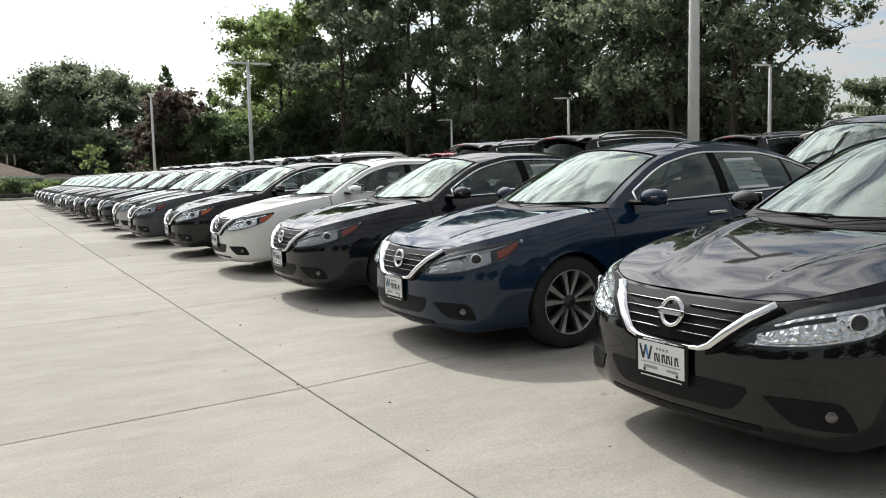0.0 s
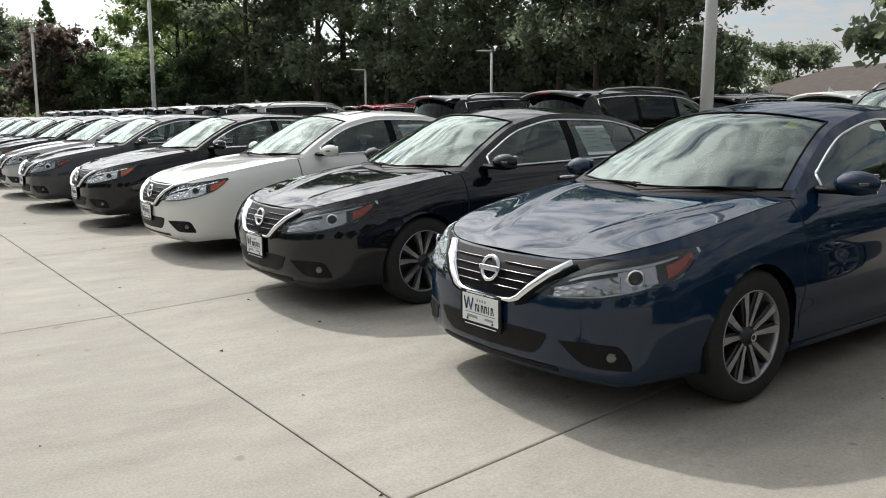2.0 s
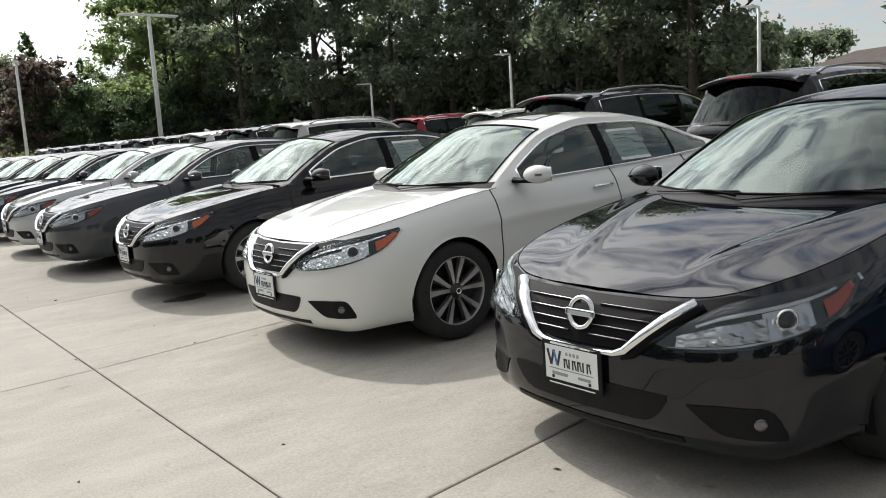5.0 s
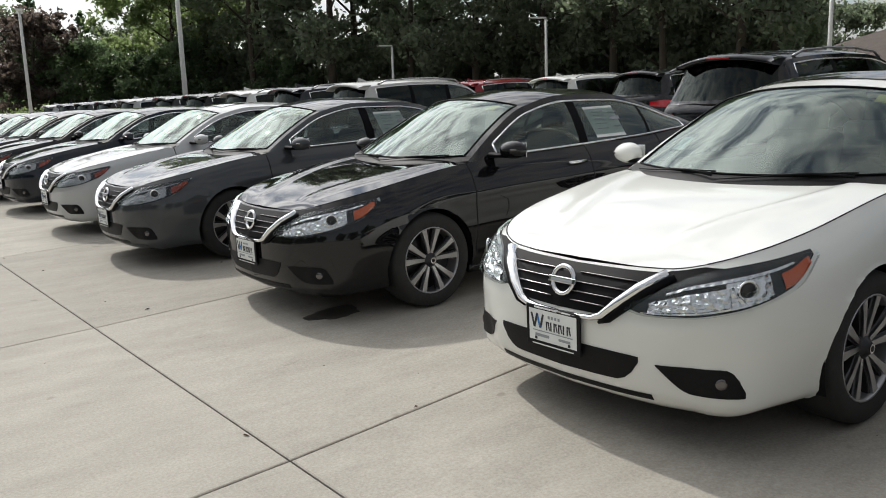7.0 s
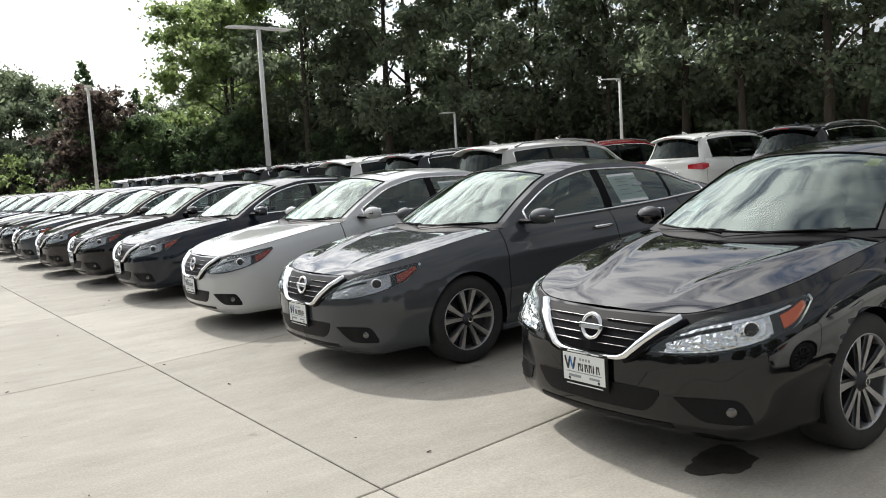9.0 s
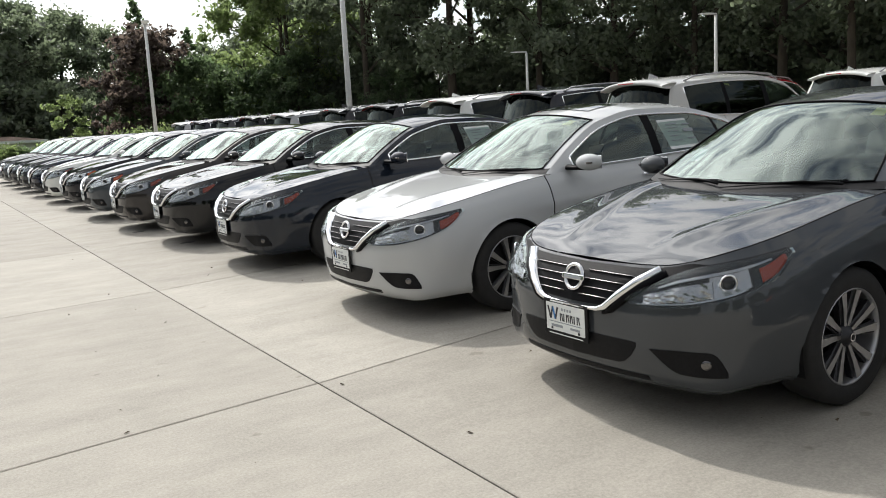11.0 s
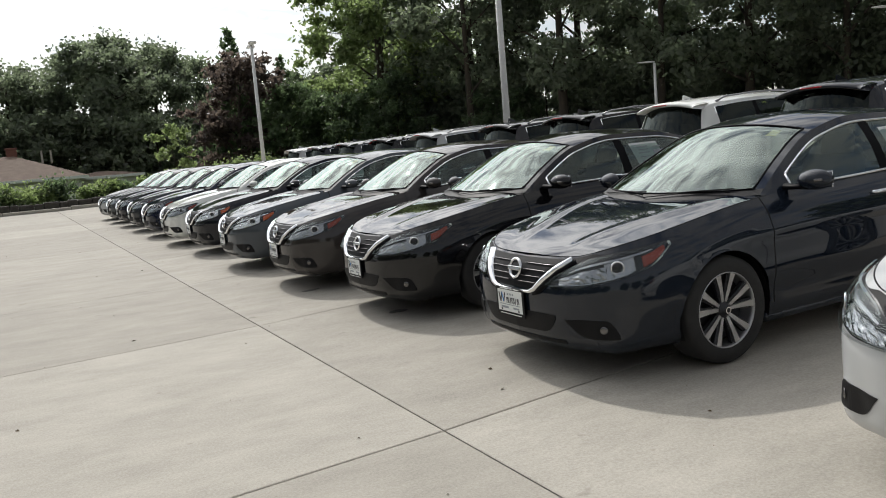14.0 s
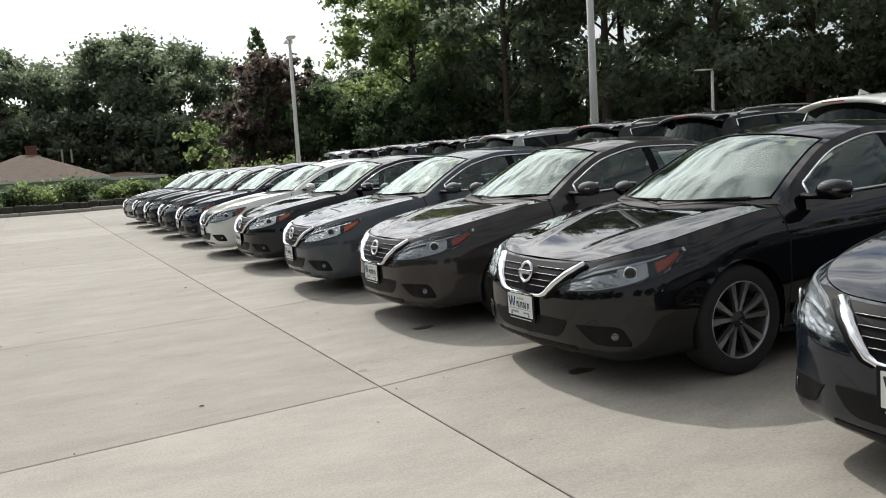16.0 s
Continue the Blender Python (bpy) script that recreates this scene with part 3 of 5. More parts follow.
def add_wheel(car, root, cx, side):
    s = car.s
    r, y = s["tyre"], s["track"]
    hub = thing_part("wheel", root)
    w = 0.115
    bm = bmesh.new()
    prof = [(r * 0.70, -w * 0.9), (r * 0.78, -w), (r * 0.93, -w * 0.98), (r * 0.985, -w * 0.8), (r, -w * 0.45), (r, w * 0.45), (r * 0.985, w * 0.8), (r * 0.93, w * 0.98), (r * 0.78, w), (r * 0.70, w * 0.9)]
    lathe(bm, prof, (cx, side * y, r), 44)
    part("tyre", bm, RUBBER, hub, smooth=True)
    rr = r * 0.70
    bm = bmesh.new()
    o = side * (w * 0.9)
    lathe(bm, [(rr, o), (rr * 0.99, o + side * 0.004), (rr * 0.965, o), (rr * 0.95, o - side * 0.03), (rr * 0.94, -o)], (cx, side * y, r), 44)
    part("rim", bm, RIMALLOY, hub, smooth=True)
    bm = bmesh.new()
    lathe(bm, [(0.001, o - side * 0.075), (rr * 0.5, o - side * 0.085), (rr * 0.93, o - side * 0.10)], (cx, side * y, r), 32)
    part("brake_disc", bm, DARKALLOY, hub, smooth=True)
    face_y = side * y + o
    for layer, (mat_, shift, wide) in enumerate(((DARKALLOY, -0.016, 1.4), (ALLOY, 0.0, 0.84))):
        bm = bmesh.new()
        for k in range(10):
            ang = 2 * math.pi * (k // 2) / 5 + (0.27 if k % 2 else -0.27) + 0.3
            ca, sa = math.cos(ang), math.sin(ang)
            base = 2 * math.pi * (k // 2) / 5 + (0.23 if k % 2 else -0.23) + 0.3
            cb, sb = math.cos(base), math.sin(base)
            def q(rad, half, c_, s_, dy):
                return bm.verts.new((cx + rad * c_ - half * s_, face_y + side * (dy + shift), r + rad * s_ + half * c_))
            rows_ = [(rr * 0.18, 0.012 * wide, cb, sb, -0.022), (rr * 0.6, 0.017 * wide, (ca + cb) / 2, (sa + sb) / 2, -0.010), (rr * 0.955, 0.024 * wide, ca, sa, -0.002)]
            pts = [(q(a, h, c_, s_, d), q(a, -h, c_, s_, d), q(a, h, c_, s_, d - 0.03), q(a, -h, c_, s_, d - 0.03)) for a, h, c_, s_, d in rows_]
            for a, b in zip(pts, pts[1:]):
                bm.faces.new((a[0], a[1], b[1], b[0]))
                bm.faces.new((a[2], a[0], b[0], b[2]))
                bm.faces.new((a[1], a[3], b[3], b[1]))
        part("spoke_face" if layer else "spoke_back", bm, mat_, hub)
    bm = bmesh.new()
    lathe(bm, [(0.001, side * 0.008), (0.024, side * 0.006), (0.031, -side * 0.004), (0.05, -side * 0.02), (0.058, -side * 0.035)], (cx, face_y, r), 24)
    part("hub_cap", bm, DARKALLOY, hub, smooth=True)
    bm = bmesh.new()
    lathe(bm, [(0.014, side * 0.010), (0.022, side * 0.010)], (cx, face_y, r), 20)
    part("hub_ring", bm, CHROME, hub)


def thing_part(name, root):
    ob = new(name)
    ob.empty_display_size = 0.1
    ob.parent = root
    return ob


def nose_patch(car, name, ts, lo, hi, off, material, parent, side, rows=8, label="", rim=0.02, jag=0.0):
    """A panel on the nose between two heights over a stretch of the outline, with a turned-in rim."""
    verts = []
    for t in ts:
        a, b = float(lo(t)), float(hi(t))
        for k in np.linspace(0, 1, rows):
            verts.append(car.skin(t, a + (b - a) * k, off + jag * random.uniform(-1, 0.4), side))
    n = len(ts)
    faces = grid_faces(n, rows)
    ring = [i * rows for i in range(n)] + [(n - 1) * rows + j for j in range(1, rows)] + [i * rows + rows - 1 for i in range(n - 2, -1, -1)] + [j for j in range(rows - 2, 0, -1)]
    c = len(verts)
    for i in ring:
        p = verts[i]
        verts.append(Vector((p[0] + rim, p[1], p[2])))
    m = len(ring)
    faces += [(ring[k], c + k, c + (k + 1) % m, ring[(k + 1) % m]) for k in range(m)]
    if side < 0:
        faces = [f[::-1] for f in faces]
    return mesh_object(name, verts, faces, material, parent, label, smooth=False)


def nose_panel(car, name, ys, lo, hi, off, material, parent, rows=6, rim=0.015, label=""):
    verts = []
    for y in ys:
        a, b = float(lo(abs(y))), float(hi(abs(y)))
        for k in np.linspace(0, 1, rows):
            z = a + (b - a) * k
            p = car.front(y, z)
            verts.append((p[0] - off, p[1], z))
    n = len(ys)
    faces = grid_faces(n, rows)
    ring = [i * rows for i in range(n)] + [(n - 1) * rows + j for j in range(1, rows)] + [i * rows + rows - 1 for i in range(n - 2, -1, -1)] + [j for j in range(rows - 2, 0, -1)]
    c = len(verts)
    verts += [(verts[i][0] + rim, verts[i][1], verts[i][2]) for i in ring]
    m = len(ring)
    faces += [(ring[k], c + k, c + (k + 1) % m, ring[(k + 1) % m]) for k in range(m)]
    return mesh_object(name, verts, faces, material, parent, label, smooth=False)


def add_nose(car, root, plate=True):
    s = car.s
    dz = 0.165 if s["suv"] else 0.0
    zt = 0.728 + dz
    # grille: dark opening, bright slats, chrome band in the shape of a V
    grille = thing_part("grille", root)
    edge = curve((0, 0.552 + dz), (0.2, 0.556 + dz), (0.26, 0.575 + dz), (0.34, 0.64 + dz), (0.43, 0.715 + dz))
    roof_ = curve((0, zt), (0.3, zt + 0.004), (0.43, zt + 0.008))
    nose_panel(car, "opening", np.linspace(-0.43, 0.43, 27), edge, roof_, 0.006, GLOSSBLACK, grille)
    for z, yy in ((0.592, 0.24), (0.628, 0.28), (0.664, 0.315), (0.700, 0.355)):
        for side in (1, -1):
            bm = bmesh.new()
            tube(bm, [car.front(side * y, z + dz) + Vector((-0.012, 0, 0)) for y in np.linspace(0.055, yy, 8)], 0.0055, 6, 0.6)
            part("slat", bm, GREYCHROME, grille, smooth=True)
    def band_path(side):
        pts = [(0.0, 0.532), (0.12, 0.533), (0.19, 0.538), (0.235, 0.556), (0.30, 0.615), (0.37, 0.675), (0.455, 0.736)]
        return [car.front(side * y, z + dz) + Vector((-0.010, 0, 0)) for y, z in pts]
    bm = bmesh.new()
    for side in (1, -1):
        tube(bm, band_path(side), [0.013, 0.015, 0.019, 0.026, 0.031, 0.033, 0.030], 10, 0.75)
    part("chrome_band", bm, CHROME, grille, "polished chrome V-shaped band", True)
    for side in (1, -1):
        bm = bmesh.new()
        tube(bm, [p + Vector((0.008, side * 0.028, -0.016)) for p in band_path(side)[2:]], [0.012, 0.022, 0.03, 0.034, 0.028], 8, 0.7)
        part("band_surround", bm, GLOSSBLACK, grille, smooth=True)
    # round badge with a bar
    badge = thing_part("badge", root)
    c = car.front(0, 0.655 + dz) + Vector((-0.022, 0, 0.01))
    tilt = math.radians(14)
    place = lambda u, w, d=0.0: (c[0] - d + math.sin(tilt) * w, c[1] + u, c[2] + math.cos(tilt) * w)
    bm = bmesh.new()
    tube(bm, [place(0.060 * math.cos(a), 0.060 * math.sin(a)) for a in np.linspace(0, 2 * math.pi, 33)], 0.011, 8)
    part("ring", bm, CHROME, badge, smooth=True)
    bm = bmesh.new()
    box(bm, place(0, 0, 0.006), (0.012, 0.155, 0.028), 0.004, Matrix.Rotation(tilt, 4, "Y"))
    part("bar", bm, CHROME, badge)
    bm = bmesh.new()
    box(bm, place(0, 0, 0.013), (0.002, 0.125, 0.014), 0, Matrix.Rotation(tilt, 4, "Y"))
    part("bar_inlay", bm, GREYINK, badge)
    # lamps
    ts = np.linspace(0.078, 0.247, 26)
    lo = curve((0.078, 0.598 + dz), (0.098, 0.584 + dz), (0.14, 0.592 + dz), (0.18, 0.622 + dz), (0.22, 0.69 + dz), (0.247, 0.795 + dz))
    hi = curve((0.078, 0.612 + dz), (0.11, 0.685 + dz), (0.14, 0.738 + dz), (0.17, 0.764 + dz), (0.21, 0.789 + dz), (0.247, 0.815 + dz))
    between = lambda k: (lambda t: lo(t) + (hi(t) - lo(t)) * k)
    for side in (1, -1):
        lamp = thing_part("headlight", root)
        nose_patch(car, "housing", ts, lo, hi, 0.003, SMOKED, lamp, side, 8)
        nose_patch(car, "black_surround", np.linspace(0.060, 0.172, 18), curve((0.06, 0.545 + dz), (0.078, 0.600 + dz), (0.11, 0.672 + dz), (0.14, 0.725 + dz), (0.172, 0.762 + dz)), lambda t: min(float(curve((0.06, 0.566 + dz), (0.085, 0.655 + dz), (0.108, 0.742 + dz), (0.14, 0.80 + dz), (0.172, 0.85 + dz))(t)), float(s["crest"](t)) - 0.004 - 0.02 * max(t - 0.15, 0) / 0.022), 0.002, GLOSSBLACK, lamp, side, 5, rim=0.01)
        tr = np.linspace(0.100, 0.172, 18)
        nose_patch(car, "reflector", tr, between(0.13), between(0.58), 0.011, REFLECTOR, lamp, side, 6, jag=0.006)
        nose_patch(car, "amber_marker", np.linspace(0.215, 0.240, 9), between(0.10), between(0.58), 0.010, AMBER, lamp, side, 5)
        nose_patch(car, "light_strip", np.linspace(0.115, 0.226, 20), between(0.70), between(0.78), 0.012, REFLECTOR, lamp, side, 3)
        nose_patch(car, "chrome_strip", np.linspace(0.094, 0.20, 16), between(0.07), between(0.12), 0.012, REFLECTOR, lamp, side, 3)
        nose_patch(car, "inner_bezel", np.linspace(0.170, 0.206, 10), between(0.10), between(0.68), 0.007, REFLECTOR, lamp, side, 5, jag=0.004)
        p, q = car.skin(0.186, lo(0.186) + 0.45 * (hi(0.186) - lo(0.186)), 0.012, side), car.skin(0.186, lo(0.186) + 0.45 * (hi(0.186) - lo(0.186)), 0.05, side)
        nrm = (q - p).normalized()
        bm = bmesh.new()
        bmesh.ops.create_uvsphere(bm, u_segments=18, v_segments=10, radius=0.031)
        bmesh.ops.scale(bm, vec=(1, 1, 0.45), verts=bm.verts)
        bmesh.ops.transform(bm, matrix=Matrix.Translation(p) @ nrm.to_track_quat("Z", "Y").to_matrix().to_4x4(), verts=bm.verts)
        part("projector", bm, SMOKED, lamp, smooth=True)
        bm = bmesh.new()
        a_, b_ = nrm.orthogonal().normalized(), nrm.cross(nrm.orthogonal().normalized())
        tube(bm, [p + 0.004 * nrm + 0.036 * (math.cos(w) * a_ + math.sin(w) * b_) for w in np.linspace(0, 2 * math.pi, 25)], 0.005, 6)
        part("projector_ring", bm, CHROME, lamp, smooth=True)
        nose_patch(car, "lens", ts, lo, hi, 0.026, LENS, lamp, side, 8)
        fog = thing_part("fog_lamp", root)
        tf = np.linspace(0.108, 0.182, 18)
        flo = curve((0.108, 0.383 + dz * 0.6), (0.134, 0.286 + dz * 0.6), (0.141, 0.278 + dz * 0.6), (0.182, 0.276 + dz * 0.6))
        fhi = curve((0.108, 0.387 + dz * 0.6), (0.12, 0.388 + dz * 0.6), (0.166, 0.390 + dz * 0.6), (0.174, 0.372 + dz * 0.6), (0.182, 0.30 + dz * 0.6))
        nose_patch(car, "bezel", tf, flo, fhi, 0.004, BLACK, fog, side, 5)
        p = car.skin(0.165, 0.334 + dz * 0.6, 0.004, side)
        q = car.skin(0.165, 0.334 + dz * 0.6, 0.05, side)
        bm = bmesh.new()
        bmesh.ops.create_uvsphere(bm, u_segments=14, v_segments=8, radius=0.024)
        bmesh.ops.scale(bm, vec=(1, 1, 0.22), verts=bm.verts)
        bmesh.ops.transform(bm, matrix=Matrix.Translation(p) @ (q - p).to_track_quat("Z", "Y").to_matrix().to_4x4(), verts=bm.verts)
        part("lamp", bm, GREYCHROME, fog, smooth=True)
    # lower intake and chin
    nose_panel(car, "lower_intake", np.linspace(-0.40, 0.40, 25), curve((0, 0.288 + dz * 0.6), (0.30, 0.294 + dz * 0.6), (0.35, 0.318 + dz * 0.6), (0.41, 0.398 + dz * 0.6)), curve((0, 0.412 + dz * 0.6), (0.34, 0.410 + dz * 0.6), (0.41, 0.406 + dz * 0.6)), 0.004, BLACK, root)
    nose_panel(car, "chin_slot", np.linspace(-0.44, 0.44, 25), curve((0, 0.222 + dz * 0.5), (0.44, 0.224 + dz * 0.5)), curve((0, 0.248 + dz * 0.5), (0.44, 0.25 + dz * 0.5)), 0.004, BLACK, root)
    if plate:
        add_plate(car, root, car.front(0.0, 0.45 + dz)[0] - 0.014, 0.025, 0.448 + dz, -1)


def add_plate(car, root, x, y, z, face):
    """A dealer's paper plate in a black frame, facing along x."""
    p = thing_part("licence_plate", root)
    tilt = Matrix()
    def put(bm, u, w, du, dw, out, turn=None):
        c = Vector((x + face * out, y + face * u, z + w))
        return box(bm, c, (0.008 if out < 0.001 else 0.0016, du, dw), 0.003 if out < 0.001 else 0, turn or tilt)
    side_ = lambda a: tilt @ Matrix.Rotation(radians(a * face), 4, "X")
    part("frame", put(bmesh.new(), 0, 0, 0.325, 0.185, 0.0), BLACK, p, "black plastic frame")
    part("card", put(bmesh.new(), 0, 0.004, 0.285, 0.142, 0.0046), PAPER, p, "white paper card")
    ink, blue, grey, white = (bmesh.new() for _ in range(4))
    for u, a, m in ((-0.118, 16, ink), (-0.100, -16, ink), (-0.083, 16, blue), (-0.064, -16, ink)):
        put(m, u, 0.024, 0.011, 0.066, 0.0060, side_(a))
    for u, hs in ((-0.034, 1), (-0.008, 0), (0.012, 1), (0.040, 1), (0.068, 0), (0.09, 1)):
        put(ink, u, 0.008, 0.007, 0.040, 0.0060)
        if hs:
            put(ink, u + 0.008, 0.024, 0.016, 0.007, 0.0062)
            put(ink, u + 0.014, 0.006, 0.006, 0.032, 0.0061, side_(14))
    for u in (-0.02, 0.0, 0.02, 0.04):
        put(grey, u, 0.048, 0.011, 0.013, 0.0060)
    put(grey, 0.0, -0.021, 0.24, 0.004, 0.0060)
    put(grey, -0.062, -0.041, 0.085, 0.013, 0.0060)
    put(grey, 0.072, -0.041, 0.068, 0.011, 0.0060)
    for u in (-0.10, 0.10):
        put(ink, u, -0.056, 0.013, 0.013, 0.0064)
    put(white, -0.06, 0.084, 0.10, 0.008, 0.0046)
    put(white, 0.08, 0.084, 0.05, 0.006, 0.0046)
    put(white, 0.0, -0.083, 0.25, 0.005, 0.0046)
    for n_, b_, m_ in (("dark_printing", ink, INK), ("blue_printing", blue, BLUEINK), ("grey_printing", grey, GREYINK), ("frame_printing", white, PAPER)):
        tagged(part(n_, b_, m_, p), kind="stuff")


def add_mirrors(car, root):
    zb = 0.06 + (0.11 if car.s["suv"] else 0)
    for side in (1, -1):
        m = thing_part("wing_mirror", root)
        bm = bmesh.new()
        bmesh.ops.create_uvsphere(bm, u_segments=24, v_segments=14, radius=1)
        for v in bm.verts:
            q = v.co
            q.x = q.x * 0.085 if q.x < 0 else q.x * 0.045
            q.y *= 0.115
            q.z = q.z * (0.068 if q.z > 0 else 0.062)
        bmesh.ops.transform(bm, matrix=Matrix.Translation((1.66, side * 0.985, 0.99 + zb)) @ Matrix.Rotation(side * radians(-12), 4, "Z"), verts=bm.verts)
        part("housing", bm, PAINT, m, smooth=True)
        bm = bmesh.new()
        tube(bm, [(1.60, side * 0.80, 0.955 + zb), (1.63, side * 0.88, 0.95 + zb), (1.65, side * 0.99, 0.955 + zb)], [0.045, 0.034, 0.05], 10, 0.5)
        part("arm", bm, GLOSSBLACK, m, smooth=True)
        bm = bmesh.new()
        box(bm, (1.592, side * 1.055, 0.995 + zb), (0.012, 0.05, 0.016), 0.005, Matrix.Rotation(side * radians(-40), 4, "Z"))
        part("turn_signal", bm, GREYCHROME, m)
        bm = bmesh.new()
        box(bm, (1.708, side * 0.985, 0.99 + zb), (0.006, 0.17, 0.10), 0.002)
        part("mirror_glass", bm, CHROME, m)


def add_cabin(car, root, top):
    """What shows through the glass: seats, dashboard, wheel, floor."""
    up = 0.12 if car.s["suv"] else 0.0
    far = 4.45 if car.s["suv"] else 4.05
    bm = bmesh.new()
    box(bm, (2.65, 0, 0.42 + up), (2.9, 1.44, 0.06), 0.01)
    part("floor_pan", bm, SEATCLOTH, root)
    for side in (1, -1):
        bm = bmesh.new()
        box(bm, (2.6, side * 0.745, 0.72 + up), (2.6, 0.05, 0.5), 0.02)
        part("door_card", bm, SEATCLOTH, root)
    bm = bmesh.new()
    box(bm, (1.52, 0, 0.83 + up), (0.42, 1.42, 0.26), 0.08, Matrix.Rotation(radians(-4), 4, "Y"), 3)
    part("dashboard", bm, BLACK, root, smooth=True)
    bm = bmesh.new()
    box(bm, ((1.24 + 1.4) / 2, 0, 0.91 + up), (0.36, 1.3, 0.05), 0.02)
    part("cowl", bm, BLACK, root)
    bm = bmesh.new()
    c = Vector((1.86, -0.37, 0.87 + up))
    t_ = Matrix.Rotation(radians(-62), 3, "Y")
    tube(bm, [c + t_ @ Vector((0.185 * math.cos(a), 0.185 * math.sin(a), 0)) for a in np.linspace(0, 2 * math.pi, 29)], 0.015, 8)
    tube(bm, [c + t_ @ Vector((0, 0.18, 0)), c + t_ @ Vector((0, -0.18, 0))], 0.02, 6, 0.5)
    part("steering_wheel", bm, BLACK, root, smooth=True)
    for x, y in ((2.25, 0.37), (2.25, -0.37), (3.25, 0.37), (3.25, -0.37)):
        seat = thing_part("seat", root)
        bm = bmesh.new()
        box(bm, (x, y, 0.56 + up), (0.52, 0.5, 0.16), 0.05, None, 3)
        part("cushion", bm, SEATCLOTH, seat, smooth=True)
        bm = bmesh.new()
        box(bm, (x + 0.33, y, 0.86 + up), (0.13, 0.48, 0.58), 0.05, Matrix.Rotation(radians(18), 4, "Y"), 3)
        part("backrest", bm, SEATCLOTH, seat, smooth=True)
        bm = bmesh.new()
        box(bm, (x + 0.45, y, 1.20 + up), (0.09, 0.25, 0.17), 0.04, Matrix.Rotation(radians(12), 4, "Y"), 3)
        part("headrest", bm, SEATCLOTH, seat, smooth=True)
    bm = bmesh.new()
    box(bm, (far - 0.35, 0, 0.94 + up), (0.6, 1.3, 0.06), 0.02)
    part("parcel_shelf", bm, SEATCLOTH, root)
    bm = bmesh.new()
    p = Vector(top(0.2, 0.0))
    box(bm, p + Vector((0.07, 0, -0.06)), (0.03, 0.2, 0.06), 0.012)
    part("rear_view_mirror", bm, BLACK, root)
    # paper tag behind the windshield, price sheet in the rear side windows
    a, b, c_, d = (Vector(top(k, q)) for k, q in ((0.205, -0.74), (0.205, -0.64), (0.232, -0.64), (0.232, -0.74)))
    dn = Vector((0.012, 0, -0.012))
    mesh_object("yellow_tag", [a + dn, b + dn, c_ + dn, d + dn], [(0, 1, 2, 3)], YELLOW, root, "yellow paper tag", False)
    a, b, c_, d = (Vector(top(k, q)) for k, q in ((0.07, 0.62), (0.07, 0.78), (0.105, 0.80), (0.105, 0.64)))
    mesh_object("windshield_sheet", [a + dn, b + dn, c_ + dn, d + dn], [(0, 1, 2, 3)], PAPER, root, "white paper sheet", False)
    for side in (-1,):
        zz = 1.06 + up
        kk_ = np.linspace(0, 1, 400)
        rx_ = np.array([float(car.s["rail_x"](q)) for q in kk_])
        def onglass(x, z):
            k_ = float(np.interp(x, rx_, kk_))
            y0, z0 = np.interp(x, car.belt_x, car.belt_pts[:, 1]), np.interp(x, car.belt_x, car.belt_pts[:, 2])
            y1, z1 = float(car.s["rail_y"](k_)), float(car.s["rail_z"](k_))
            w_ = min(max((z - z0) / (z1 - z0), 0.0), 1.0)
            return (x, side * (y0 + (y1 - y0) * w_ + 0.025 * math.sin(math.pi * w_) + 0.003), z)
        x0, x1 = car.s["windows"][1][0] + 0.10, car.s["windows"][1][0] + 0.46
        mesh_object("price_sheet", [onglass(x0 + 0.02, zz), onglass(x1 + 0.02, zz), onglass(x1 - 0.03, zz + 0.25), onglass(x0 - 0.03, zz + 0.25)], [(0, 1, 2, 3)], SHEET, root, "white printed price sheet", False)
        sheet_in = lambda x, z: tuple(Vector(onglass(x, z)) + Vector((0, side * 0.004, 0)))
        bars = []
        for n, (u, w_, du, dw) in enumerate(((0.30, 0.15, 0.12, 0.03), (0.31, 0.08, 0.10, 0.012), (0.30, 0.20, 0.10, 0.01), (0.12, 0.21, 0.14, 0.01), (0.12, 0.18, 0.14, 0.006), (0.12, 0.15, 0.14, 0.006), (0.12, 0.11, 0.14, 0.006), (0.12, 0.07, 0.14, 0.006))):
            xa, xb, za, zb_ = x0 + u - du / 2, x0 + u + du / 2, zz + w_ - dw / 2, zz + w_ + dw / 2
            bars += [sheet_in(xa, za), sheet_in(xb, za), sheet_in(xb, zb_), sheet_in(xa, zb_)]
        mesh_object("sheet_printing", bars, [(k, k + 1, k + 2, k + 3) for k in range(0, len(bars), 4)], GREYINK, root, "", False)


